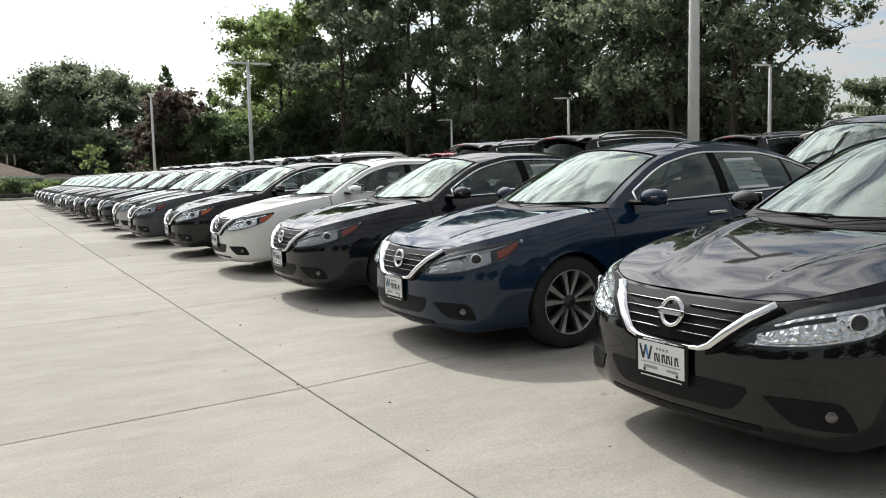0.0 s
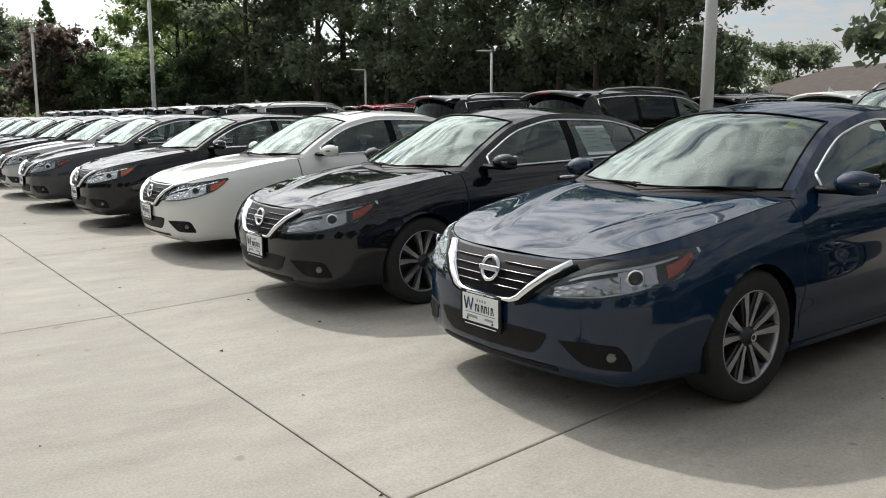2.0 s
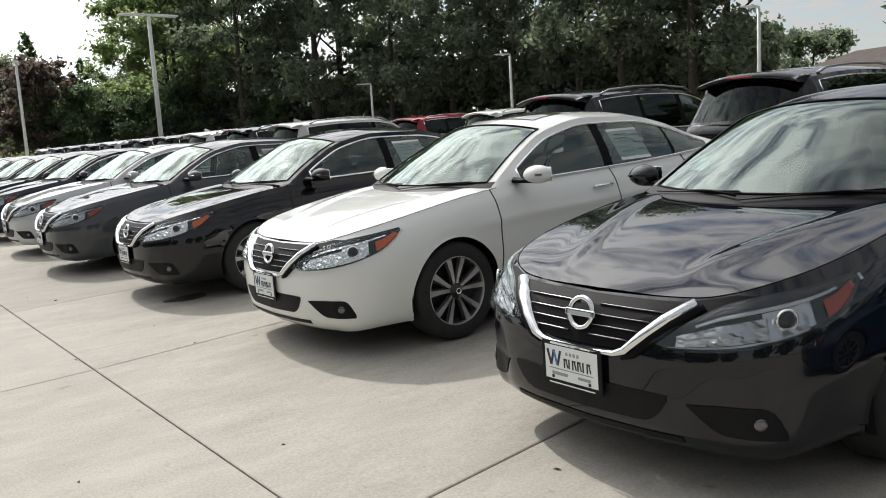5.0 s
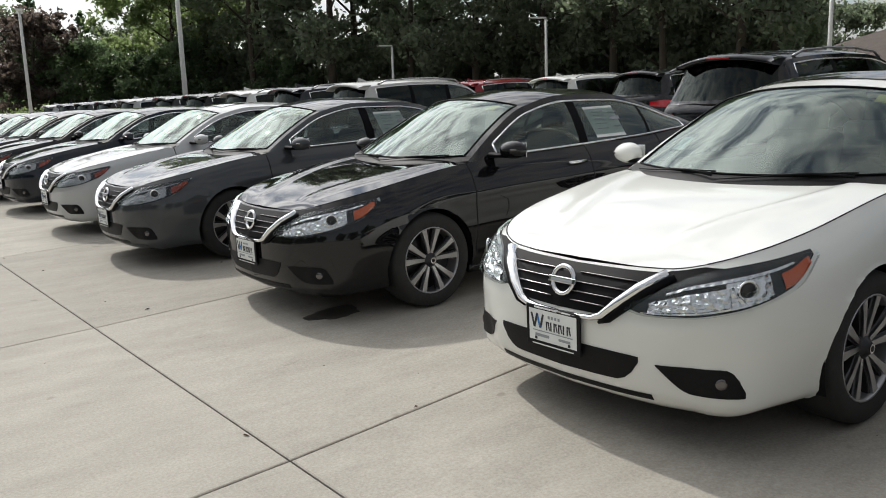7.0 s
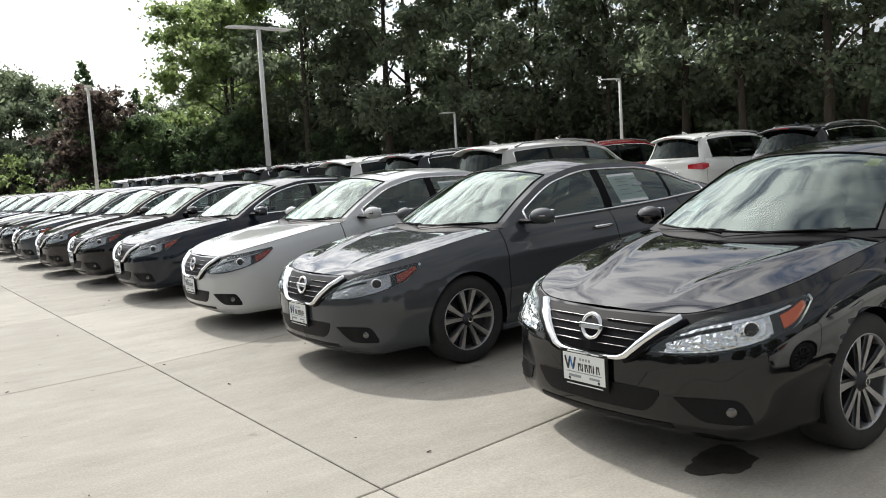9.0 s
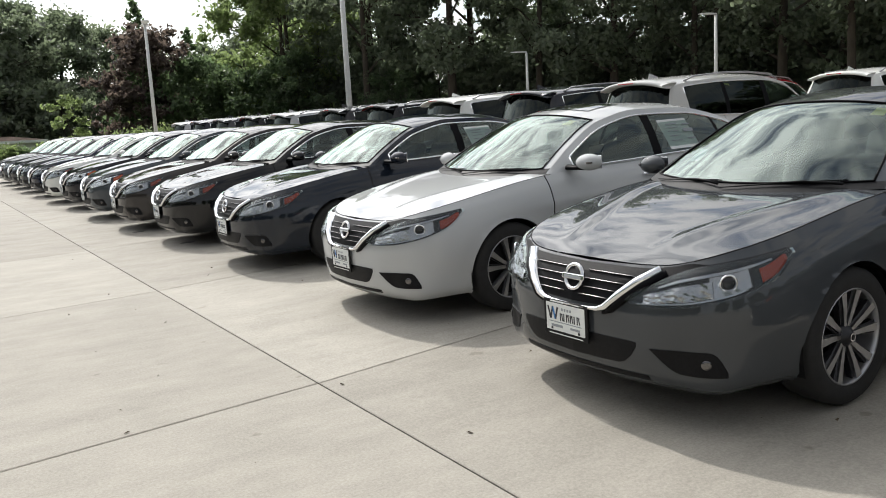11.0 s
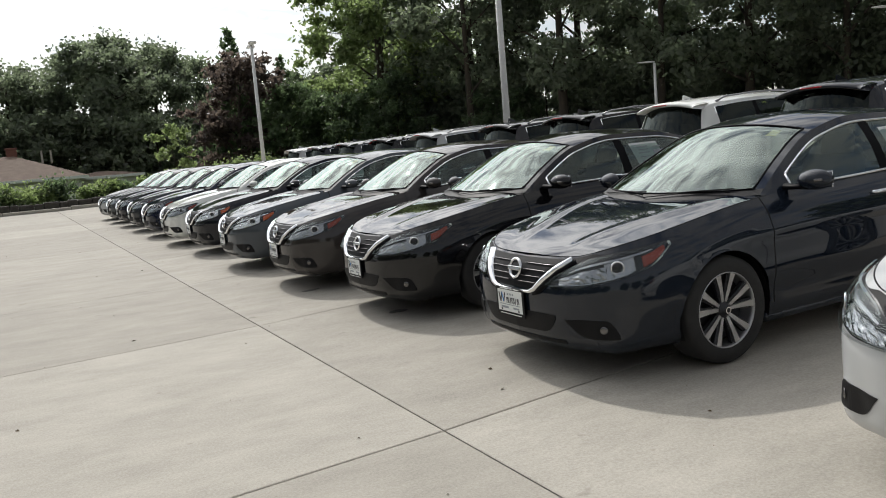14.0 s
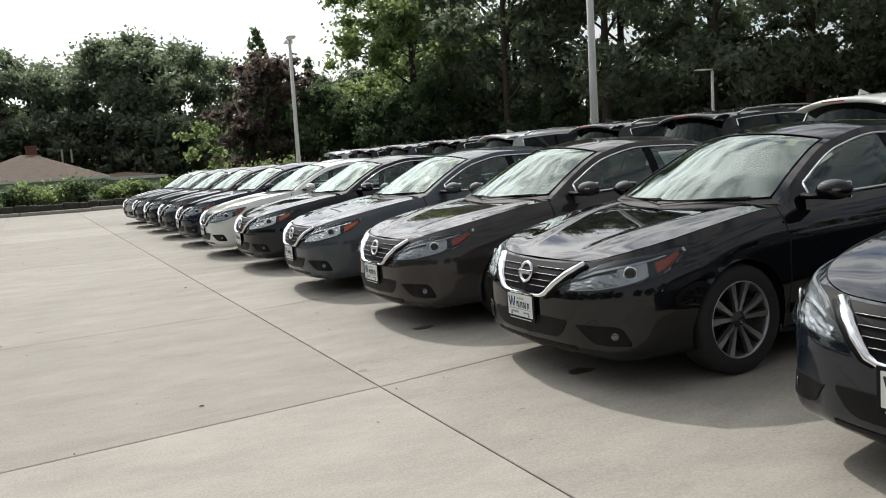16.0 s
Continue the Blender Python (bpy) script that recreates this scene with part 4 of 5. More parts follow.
def add_trim(car, root, top):
    s = car.s
    up = 0.11 if s["suv"] else 0.0
    # wipers
    for y0, y1 in ((0.62, 0.05), (0.02, -0.60)):
        w = thing_part("wiper", root)
        pts = []
        for k in np.linspace(0, 1, 8):
            y = y0 + (y1 - y0) * k
            b = y / float(s["rail_y"](0.03))
            p = Vector(top(0.006 + 0.016 * math.sin(math.pi * 0.5 * k), b))
            pts.append(p + Vector((-0.008, 0, 0.010)))
        bm = bmesh.new()
        tube(bm, pts, 0.0045, 6)
        part("blade", bm, BLACK, w, smooth=True)
        bm = bmesh.new()
        tube(bm, [pts[-1] + Vector((-0.04, 0, -0.016)), pts[5] + Vector((-0.010, 0, 0.004)), pts[3] + Vector((0, 0, 0.006))], [0.008, 0.005, 0.004], 6)
        part("arm", bm, BLACK, w, smooth=True)
    # handles, sills, wheel housings
    for side in (1, -1):
        for x in (s["doors"][1] - 0.17, s["doors"][2] - 0.12):
            t = car.t_at(x)
            bm = bmesh.new()
            pts = [car.skin(car.t_at(x + u), 0.895 + up + 0.02 * (u + 0.1), o, side) for u, o in ((-0.1, 0.0), (-0.085, 0.028), (0, 0.034), (0.085, 0.028), (0.1, 0.0))]
            tube(bm, pts, [0.010, 0.013, 0.014, 0.013, 0.010], 8)
            part("door_handle", bm, CHROME, root, "chrome door handle", True)
        bm = bmesh.new()
        tube(bm, [car.skin(car.t_at(x), float(s["foot"](car.t_at(x))) + 0.03, -0.02, side) for x in np.linspace(s["wheels"][0] + s["arch"] - 0.02, s["wheels"][1] - s["arch"] + 0.02, 14)], 0.035, 8)
        part("sill", bm, BLACK if s["suv"] else PAINT, root, smooth=True)
        for cx in s["wheels"]:
            bm = bmesh.new()
            n = 22
            rings = []
            for y in (0.875, 0.50):
                rings.append([bm.verts.new((cx + (s["arch"] + 0.004) * math.cos(a), side * y, s["tyre"] + (s["arch"] + 0.004) * math.sin(a))) for a in np.linspace(-0.35, math.pi + 0.35, n)])
            for k in range(n - 1):
                bm.faces.new((rings[0][k], rings[0][k + 1], rings[1][k + 1], rings[1][k]))
            bm.faces.new(rings[1])
            part("wheel_housing", bm, BLACK, root)
    bm = bmesh.new()
    box(bm, (s["wheels"][1] / 2 + 0.45, 0, 0.25 + up * 0.5), (4.2 if not s["suv"] else 4.0, 1.05, 0.10), 0.02)
    part("underbody", bm, BLACK, root)
    bm = bmesh.new()
    box(bm, (0.62, 0, 0.50 + up), (0.7, 1.05, 0.36), 0.02)
    part("engine", bm, BLACK, root)


def add_tail(car, root):
    s = car.s
    suv = s["suv"]
    for side in (1, -1):
        lamp = thing_part("tail_light", root)
        ts = np.linspace(0.835, 0.945, 12)
        z0 = 0.88 if not suv else 0.98
        tlo = curve((0.835, z0 + 0.06), (0.87, z0), (0.945, z0 + 0.03))
        thi = curve((0.835, z0 + 0.13), (0.87, z0 + 0.15), (0.945, z0 + 0.12))
        verts = []
        for t in ts:
            for k in np.linspace(0, 1, 5):
                verts.append(car.skin(t, float(tlo(t) + (thi(t) - tlo(t)) * k), 0.012, side))
        f = grid_faces(12, 5)
        mesh_object("lens", verts, f if side > 0 else [q[::-1] for q in f], REDLENS, lamp, "red tail lamp lens")
    if suv:
        rear = lambda t, z, o: car.skin(t, z, o, 1)
        add_plate(car, root, 4.715, 0.0, 0.86, 1)
        c = rear(1.0, 1.02, 0.012)
        bm = bmesh.new()
        tube(bm, [Vector((c[0] + 0.01, 0.05 * math.cos(a), c[2] + 0.05 * math.sin(a))) for a in np.linspace(0, 2 * math.pi, 25)], 0.009, 6)
        part("rear_badge", bm, CHROME, root, smooth=True)
        bm = bmesh.new()
        box(bm, (c[0] + 0.006, 0, 0.94), (0.02, 0.62, 0.03), 0.008)
        part("tailgate_strip", bm, CHROME, root)
        sp = thing_part("spoiler", root)
        bm = bmesh.new()
        xs = float(s["top_x"](0.79))
        zs = float(s["top_z"](0.79))
        rows_ = []
        for y in np.linspace(-0.60, 0.60, 21):
            drop = 0.085 * (abs(y) / 0.62) ** 2.3
            bx = 0.09 * (abs(y) / 0.62) ** 2
            rows_.append([bm.verts.new((xs - 0.10 - bx, y, zs + 0.022 - drop)), bm.verts.new((xs + 0.08 - bx, y, zs + 0.012 - drop)), bm.verts.new((xs + 0.20 - bx, y, zs - 0.012 - drop)), bm.verts.new((xs + 0.205 - bx, y, zs - 0.045 - drop)), bm.verts.new((xs + 0.04 - bx, y, zs - 0.06 - drop))])
        for a, b in zip(rows_, rows_[1:]):
            for k in range(4):
                bm.faces.new((a[k], a[k + 1], b[k + 1], b[k]))
        bm.faces.new(rows_[0])
        bm.faces.new(rows_[-1][::-1])
        part("wing", bm, PAINT, sp, smooth=True)
        bm = bmesh.new()
        box(bm, (xs + 0.207, 0, zs - 0.03), (0.006, 0.3, 0.015), 0.002)
        part("brake_light", bm, REDLENS, sp)
        for side in (1, -1):
            bm = bmesh.new()
            path = []
            for x, o in ((2.05, 0.0), (2.18, 0.042), (2.7, 0.05), (3.3, 0.05), (3.85, 0.042), (4.02, 0.0)):
                k = float(np.interp(x, [float(s["rail_x"](q)) for q in np.linspace(0, 1, 300)], np.linspace(0, 1, 300)))
                path.append((x, side * (float(s["rail_y"](k)) - 0.035), float(s["rail_z"](k)) + 0.022 + o))
            tube(bm, path, [0.02, 0.017, 0.016, 0.016, 0.017, 0.02], 8, 0.8)
            part("roof_rail", bm, RAIL, root, "satin roof rail", True)
        bm = bmesh.new()
        x, z = 4.02, float(s["top_z"](0.72)) + 0.01
        f = [bm.verts.new(p) for p in ((x - 0.11, -0.016, z), (x + 0.07, -0.018, z - 0.012), (x + 0.07, 0.018, z - 0.012), (x - 0.11, 0.016, z), (x + 0.05, 0, z + 0.062), (x + 0.07, 0, z + 0.05))]
        for q in ((0, 1, 5, 4), (3, 4, 5, 2), (0, 4, 3), (1, 2, 5), (0, 3, 2, 1)):
            bm.faces.new([f[k] for k in q])
        part("antenna_fin", bm, PAINT, root)
    else:
        bm = bmesh.new()
        box(bm, (4.862, 0, 0.62), (0.02, 0.46, 0.14), 0.008)
        part("plate_recess", bm, BLACK, root)
GREYCHROME = mat("satin_grey_slat", (0.16, 0.155, 0.155), 0.24, 1.0)
RAIL = mat("satin_rail", (0.34, 0.34, 0.35), 0.35, 0.9)


def build_car(name, shape, nose_plate=True):
    car = Car(shape)
    root = new(name)
    root.empty_display_size = 0.5
    add_shell(car, root)
    add_hood(car, root)
    top = add_greenhouse(car, root)
    add_deck(car, root)
    for cx in shape["wheels"]:
        for side in (1, -1):
            add_wheel(car, root, cx, side)
    add_nose(car, root, nose_plate)
    add_mirrors(car, root)
    add_cabin(car, root, top)
    add_trim(car, root, top)
    add_tail(car, root)
    return root, car, top


def painted(root, color):
    for o in (root, *root.children_recursive):
        o.color = (*color, 1)
    return root


# ---- ground ----
def lot_height(x):
    """The lot rises gently from the drain joint towards the trees."""
    return 0.018 * min(max(x - 2.36, 0.0), 17.14)


LOT_TILT = math.degrees(math.atan(0.018))


def ground_height(x, y):
    """Beyond the far kerb and behind the side kerb the land falls a little."""
    return -0.06 + lot_height(x) - 0.75 * float(smooth01(67.0, 80.0, y)) - 0.25 * float(smooth01(35.0, 44.0, x))


gx = [-400, -200, -120, -80, -50, -30, -15, -5, 0, 2.36, 10, 19.5, 22, 28, 33.6, 36, 40, 46, 54, 66, 90, 130, 220, 420]
gy = [-300, -150, -80, -40, -20, -8, 0, 10, 20, 30, 40, 50, 58, 64.2, 66, 68, 71, 75, 80, 88, 98, 115, 140, 180, 260, 480]
ground = mesh_object("ground", [(x, y, ground_height(x, y)) for x in gx for y in gy], [f[::-1] for f in grid_faces(len(gx), len(gy))], GRASS)
tagged(ground, "grassy ground with worn patches around the car lot", "ground", kind="structure")

bed = mesh_object("pavement_bed", [(x, y, lot_height(x) - 0.022) for x in (-33, 2.36, 19.5, 33.4) for y in (-30, 63.6)], [f[::-1] for f in grid_faces(4, 2)], JOINTDIRT, smooth=False)
tagged(bed, "dark dirt in the joints under the concrete", "ground", kind="structure")
pavement = new("pavement")
tagged(pavement, "pale worn concrete slabs with dark saw-cut joints", "pavement", kind="structure")

# ---- the sedans ----
SEDAN, SEDAN_CAR, SEDAN_TOP = build_car("sedan", sedan_shape())
SUV, SUV_CAR, SUV_TOP = build_car("suv", suv_shape())
BLACKS, NAVY, WHITE, GREY, SILVER = (0.005, 0.005, 0.006), (0.006, 0.020, 0.046), (0.77, 0.78, 0.74), (0.055, 0.06, 0.065), (0.50, 0.51, 0.51)
sedans = [
    # nose x, centre y, colour, words
    (3.30, 3.93, BLACKS, "glossy black"),
    (3.365, 6.81, NAVY, "deep metallic blue"),
    (3.355, 9.58, (0.005, 0.006, 0.009), "glossy black"),
    (3.42, 12.53, WHITE, "pearl white"),
    (3.35, 15.50, BLACKS, "glossy black"),
    (3.19, 18.41, GREY, "gunmetal grey"),
    (3.25, 21.09, SILVER, "bright silver"),
    (3.28, 24.07, (0.010, 0.014, 0.022), "dark slate-blue"),
    (3.23, 26.68, BLACKS, "glossy black"),
    (3.15, 29.05, (0.035, 0.03, 0.028), "dark brown-grey"),
    (3.11, 31.51, (0.065, 0.075, 0.085), "mid grey"),
    (3.15, 34.26, (0.006, 0.007, 0.012), "black"),
    (3.10, 36.75, WHITE, "white"),
    (3.10, 39.40, (0.006, 0.010, 0.026), "dark blue"),
    (3.10, 42.00, (0.03, 0.034, 0.04), "dark grey"),
    (3.10, 44.60, (0.010, 0.012, 0.02), "dark slate"),
    (3.10, 47.20, (0.06, 0.065, 0.07), "grey"),
    (3.10, 49.80, (0.46, 0.47, 0.47), "silver"),
]
verts = [Vector(SEDAN_TOP(k, b)) + Vector((0, 0, 0.006)) for k in np.linspace(0.30, 0.41, 8) for b in np.linspace(-0.66, 0.66, 13)]
ROOFGLASS = mat("dark_roof_glass", (0.01, 0.011, 0.012), 0.04, 0, 1.0)
for n, (x, y, color, words) in enumerate(sedans):
    car_ob = SEDAN if n == 0 else copy_thing(SEDAN, pose(x, y, 0))
    car_ob.matrix_basis = pose(x, y, lot_height(x), 0, -LOT_TILT, random.uniform(-0.35, 0.35))
    tagged(car_ob, words + " four-door sedan with dealer plate, parked on concrete", "car", "sedans parked in a row")
    painted(car_ob, color)
    if n not in (0, 3, 4, 10, 11):
        for o in car_ob.children_recursive:
            if o.name.split(".")[0] in ("reflector", "inner_bezel", "light_strip", "chrome_strip"):
                o.material_slots[0].link = "OBJECT"
                o.material_slots[0].material = SMOKEDREF
            elif o.name.split(".")[0] == "amber_marker":
                o.material_slots[0].link = "OBJECT"
                o.material_slots[0].material = AMBERDARK
    if n in (3, 6, 12):
        mesh_object("moonroof", verts, grid_faces(8, 13), ROOFGLASS, car_ob, "dark tinted glass moonroof")

# ---- second and third rows: sport utility cars, most with their tails to the sedans ----
suvs = [
    # tail or nose x, centre y, colour, words, faces the sedans
    (8.75, 8.05, (0.035, 0.036, 0.038), "dark grey", True),
    (8.95, 12.6, BLACKS, "black", False),
    (8.95, 15.65, (0.008, 0.009, 0.012), "black", False),
    (9.05, 23.93, (0.5, 0.5, 0.48), "silver-white", False),
    (9.0, 26.45, (0.014, 0.016, 0.022), "dark slate", False),
    (9.0, 29.05, WHITE, "white", False),
    (9.0, 31.65, BLACKS, "black", False),
    (9.0, 34.0, (0.03, 0.03, 0.032), "dark grey", False),
    (9.0, 37.3, (0.46, 0.47, 0.47), "silver", False),
    (9.0, 39.9, BLACKS, "black", False),
    (9.0, 42.5, (0.06, 0.065, 0.07), "grey", False),
    (9.0, 45.1, (0.01, 0.012, 0.02), "dark blue", False),
    (9.0, 47.7, (0.5, 0.5, 0.5), "silver", False),
    (15.2, 12.0, WHITE, "white", False),
    (15.2, 14.4, (0.01, 0.01, 0.011), "black", False),
    (15.2, 21.9, (0.012, 0.012, 0.014), "black", False),
    (15.3, 24.75, WHITE, "white", False),
    (14.9, 27.7, (0.22, 0.008, 0.014), "dark red", False),
    (15.2, 29.3, (0.02, 0.02, 0.022), "dark grey", False),
]
for n, (x, y, color, words, facing) in enumerate(suvs):
    m = pose(x, y, lot_height(x), 0, -LOT_TILT, 0) if facing else pose(x + 4.72, y, lot_height(x + 4.72), 0, LOT_TILT, 180 + random.uniform(-0.6, 0.6))
    ob = SUV if n == 0 else copy_thing(SUV, m)
    ob.matrix_basis = m
    tagged(ob, words + (" sport utility car, parked nose to the sedans" if facing else " sport utility car with roof rails, tail to the sedans"), "car", "sport utility cars in rows")
    painted(ob, color)

# row across the aisle, noses to the aisle
for n, y in enumerate((36.3, 38.9, 41.5, 44.1, 46.7, 49.3, 52.0, 54.6, 57.2)):
    color, words = ((WHITE, "white"), (WHITE, "white"), ((0.5, 0.51, 0.52), "silver"), (WHITE, "white"), (WHITE, "white"), ((0.45, 0.46, 0.47), "silver"), (WHITE, "white"), ((0.03, 0.03, 0.033), "dark grey"), (BLACKS, "black"))[n]
    ob = copy_thing(SEDAN, pose(-1.55, y, 0, 0, 0, 180))
    tagged(ob, words + " sedan facing the aisle on concrete", "car", "cars across the aisle")
    painted(ob, color)


# ---- lamp posts ----
def lamp_post(x, y, height, arms, base, turn=0.0, radius=0.075):
    """A tapered white post on a painted concrete base, with flat lamp heads."""
    root = thing("lamp_post", "white steel parking lot lamp post with " + ("two flat heads" if arms == 2 else "one flat head"), "lamp post", "lamp posts of the lot")
    root.matrix_basis = pose(x, y, lot_height(x) - 0.01, 0, 0, turn)
    height -= lot_height(x)
    bm = bmesh.new()
    tube(bm, [(0, 0, base), (0, 0, height * 0.5), (0, 0, height)], [radius * 1.15, radius, radius * 0.82], 14)
    part("post", bm, POLEPAINT, root, smooth=True)
    bm = bmesh.new()
    tube(bm, [(0, 0, 0), (0, 0, base - 0.04), (0, 0, base)], [0.30, 0.30, 0.26], 20)
    part("base", bm, BASEBLUE, root, "light blue painted concrete base")
    bm = bmesh.new()
    box(bm, (0, 0, base + 0.015), (0.3, 0.3, 0.03), 0.006)
    part("base_plate", bm, POLEPAINT, root)
    for side in ((1, -1) if arms == 2 else (-1,)):
        head = thing_part("lamp_head", root)
        bm = bmesh.new()
        rows_ = []
        for u, wide, thick in ((0.0, 0.05, 0.07), (0.15, 0.07, 0.065), (0.35, 0.16, 0.06), (0.8, 0.17, 0.045), (0.98, 0.15, 0.03)):
            rows_.append([bm.verts.new((side * u, wide, height + 0.02)), bm.verts.new((side * u, wide * 0.8, height + 0.02 + thick)), bm.verts.new((side * u, -wide * 0.8, height + 0.02 + thick)), bm.verts.new((side * u, -wide, height + 0.02))])
        for a, b in zip(rows_, rows_[1:]):
            for k in range(4):
                bm.faces.new((a[k], a[(k + 1) % 4], b[(k + 1) % 4], b[k]))
        bm.faces.new(rows_[-1])
        bm.faces.new(rows_[0][::-1])
        bmesh.ops.recalc_face_normals(bm, faces=bm.faces)
        part("casing", bm, POLEPAINT, head)
        bm = bmesh.new()
        box(bm, (side * 0.65, 0, height + 0.016), (0.5, 0.24, 0.012), 0.003)
        part("diffuser", bm, PAPER, head)
    return root


lamp_post(10.7, 10.95, 6.0, 2, 0.75, 0, 0.085)
lamp_post(10.69, 35.74, 5.95, 2, 0.75)
lamp_post(9.78, 53.0, 6.2, 2, 0.75, 78)
lamp_post(29.6, 25.0, 5.35, 1, 0.6)
lamp_post(30.5, 39.7, 5.3, 1, 0.6)
lamp_post(29.4, 51.4, 4.8, 1, 0.6)
lamp_post(29.6, 12.0, 5.4, 1, 0.6)


# ---- trees ----
def leaf_cloud(centres, radii, count, size, seed, flat=0.75):
    """Many small leaf sprays scattered in clumps: vertices and faces."""
    rng = np.random.default_rng(seed)
    pick = rng.choice(len(centres), count, p=np.array(radii) ** 2 / np.sum(np.array(radii) ** 2))
    d = rng.normal(size=(count, 3))
    d /= np.linalg.norm(d, axis=1)[:, None]
    rad = np.array(radii)[pick] * np.minimum(np.abs(rng.normal(0.0, 0.62, count)) + 0.12, 1.7)
    c = np.array(centres)[pick] + d * rad[:, None] * np.array([1, 1, flat])
    a = rng.normal(size=(count, 3))
    a /= np.linalg.norm(a, axis=1)[:, None]
    b = np.cross(a, rng.normal(size=(count, 3)))
    b /= np.linalg.norm(b, axis=1)[:, None]
    s1, s2 = size * rng.uniform(0.6, 1.3, count)[:, None], size * rng.uniform(0.35, 0.8, count)[:, None]
    v = np.stack([c - a * s1, c + b * s2 + a * s1 * 0.1, c + a * s1, c - b * s2 - a * s1 * 0.15], 1).reshape(-1, 3)
    return v, np.arange(count * 4).reshape(-1, 4)


def build_tree(height, spread, trunk_r, leaf, count, size, seed, bare=0.3, kind="broad", name="tree", words="tall dark green broadleaf tree with a ragged crown"):
    rng = random.Random(seed)
    root = thing(name, words, "tree", "trees round the lot")
    bm = bmesh.new()
    centres, radii = [], []
    lean = (rng.uniform(-0.4, 0.4), rng.uniform(-0.4, 0.4))
    trunk = [(lean[0] * (k / 6) ** 2 * 2, lean[1] * (k / 6) ** 2 * 2, height * 0.88 * k / 6) for k in range(7)]
    tube(bm, trunk, [trunk_r * (1.25 if k == 0 else 1 - 0.14 * k) for k in range(7)], 9)
    if kind == "cone":
        n = 24
        for k in range(n):
            f = k / (n - 1)
            z = height * (0.08 + 0.9 * f)
            r = spread * (1 - f) ** 0.85 + 0.15
            for q in range(max(3, int(7 * (1 - f)) + 2)):
                a = rng.uniform(0, 6.28)
                centres.append((r * 0.7 * math.cos(a), r * 0.7 * math.sin(a), z - 0.1 * r))
                radii.append(0.30 * r + 0.30)
    else:
        limbs = 11 if bare > 0.09 else 17
        for k in range(limbs):
            f = bare + (0.95 - bare) * (k + rng.random()) / limbs
            base = Vector((lean[0] * f * f * 2, lean[1] * f * f * 2, height * 0.86 * f))
            a = 2.4 * k + rng.uniform(-0.5, 0.5)
            reach = spread * (0.55 + 0.5 * math.sin(math.pi * min(1, (f - bare) / (1 - bare) * 0.85 + 0.12))) * rng.uniform(0.7, 1.1)
            rise = height * rng.uniform(0.06, 0.17)
            tip = base + Vector((reach * math.cos(a), reach * math.sin(a), rise))
            mid = base.lerp(tip, 0.5) + Vector((0, 0, rise * 0.25))
            lr = trunk_r * 0.42 * (1.1 - f)
            tube(bm, [base, mid, tip], [lr, lr * 0.65, lr * 0.25], 6)
            for q in range(9):
                p = mid.lerp(tip, rng.uniform(0.0, 1.0)) + Vector((rng.uniform(-1, 1), rng.uniform(-1, 1), rng.uniform(-0.5, 0.9))) * spread * 0.26
                tube(bm, [mid.lerp(tip, rng.uniform(0.1, 0.8)), p], [lr * 0.35, lr * 0.1], 5)
                centres.append(tuple(p))
                radii.append(spread * rng.uniform(0.10, 0.22))
        for q in range(14):
            centres.append((rng.uniform(-0.4, 0.4) * spread, rng.uniform(-0.4, 0.4) * spread, height * rng.uniform(0.8, 0.97)))
            radii.append(spread * rng.uniform(0.10, 0.22))
    part("trunk", bm, BARK, root, "grey-brown bark trunk with limbs", True)
    v, f = leaf_cloud(centres, radii, count, size, seed)
    mesh_object("crown", v, f, leaf, root, "", False)
    return root


def plant(template, spots, first=True):
    for n, (x, y, turn, k) in enumerate(spots):
        m = pose(x, y, (lot_height(x) if y < 63 and x < 33 else ground_height(x, y) - 0.05), 0, 0, turn)
        ob = template if n == 0 else copy_thing(template, m)
        ob.matrix_basis = m @ Matrix.Diagonal((k, k, k, 1))


TALL = build_tree(19, 5.6, 0.36, LEAF, 14000, 0.20, 3, 0.22)
TALL_TWO = build_tree(21, 5.0, 0.30, LEAF, 13000, 0.20, 8, 0.26)
TALL_THREE = build_tree(18, 6.0, 0.34, LEAF, 14000, 0.20, 21, 0.12)
BRIGHT = build_tree(17, 5.6, 0.3, LEAFLIGHT, 20000, 0.20, 33, 0.10, words="tall light green broadleaf tree with a loose crown")
ROUND = build_tree(14, 6.4, 0.4, LEAF, 40000, 0.21, 45, 0.08, words="broad dark green tree with a rounded crown")
# added out of view: coarse trees that darken the horizon mirrored in the cars
UNSEEN_BORDER = build_tree(14, 6.4, 0.4, LEAF, 6000, 0.62, 46, 0.08, words="broad dark green tree added out of view beyond the lot to darken reflections")
PURPLE = build_tree(10.5, 3.4, 0.22, LEAFPURPLE, 12000, 0.19, 52, 0.08, words="small dark purple-leaved ornamental tree")
CONE = build_tree(12, 2.8, 0.2, LEAFCONIFER, 11000, 0.22, 61, 0.1, "cone", "conifer", "dark green conifer with a pointed top")
UNDER = build_tree(8, 3.8, 0.16, LEAFCONIFER, 13000, 0.18, 72, 0.04, words="bushy dark green young tree")
OAK = build_tree(13, 6.2, 0.4, LEAF, 26000, 0.25, 84, 0.10, words="spreading oak tree at the lot's edge")
SAPLING = build_tree(3.3, 0.75, 0.03, LEAFLIGHT, 1500, 0.09, 91, 0.22, name="sapling", words="young green sapling with a thin trunk")
plant(TALL, [(36, 32.5, 0, 0.8), (37, 41, 70, 0.82), (35.5, 51, 160, 0.85), (31.5, 62, 220, 1.0), (45, 48, 20, 1.1)])
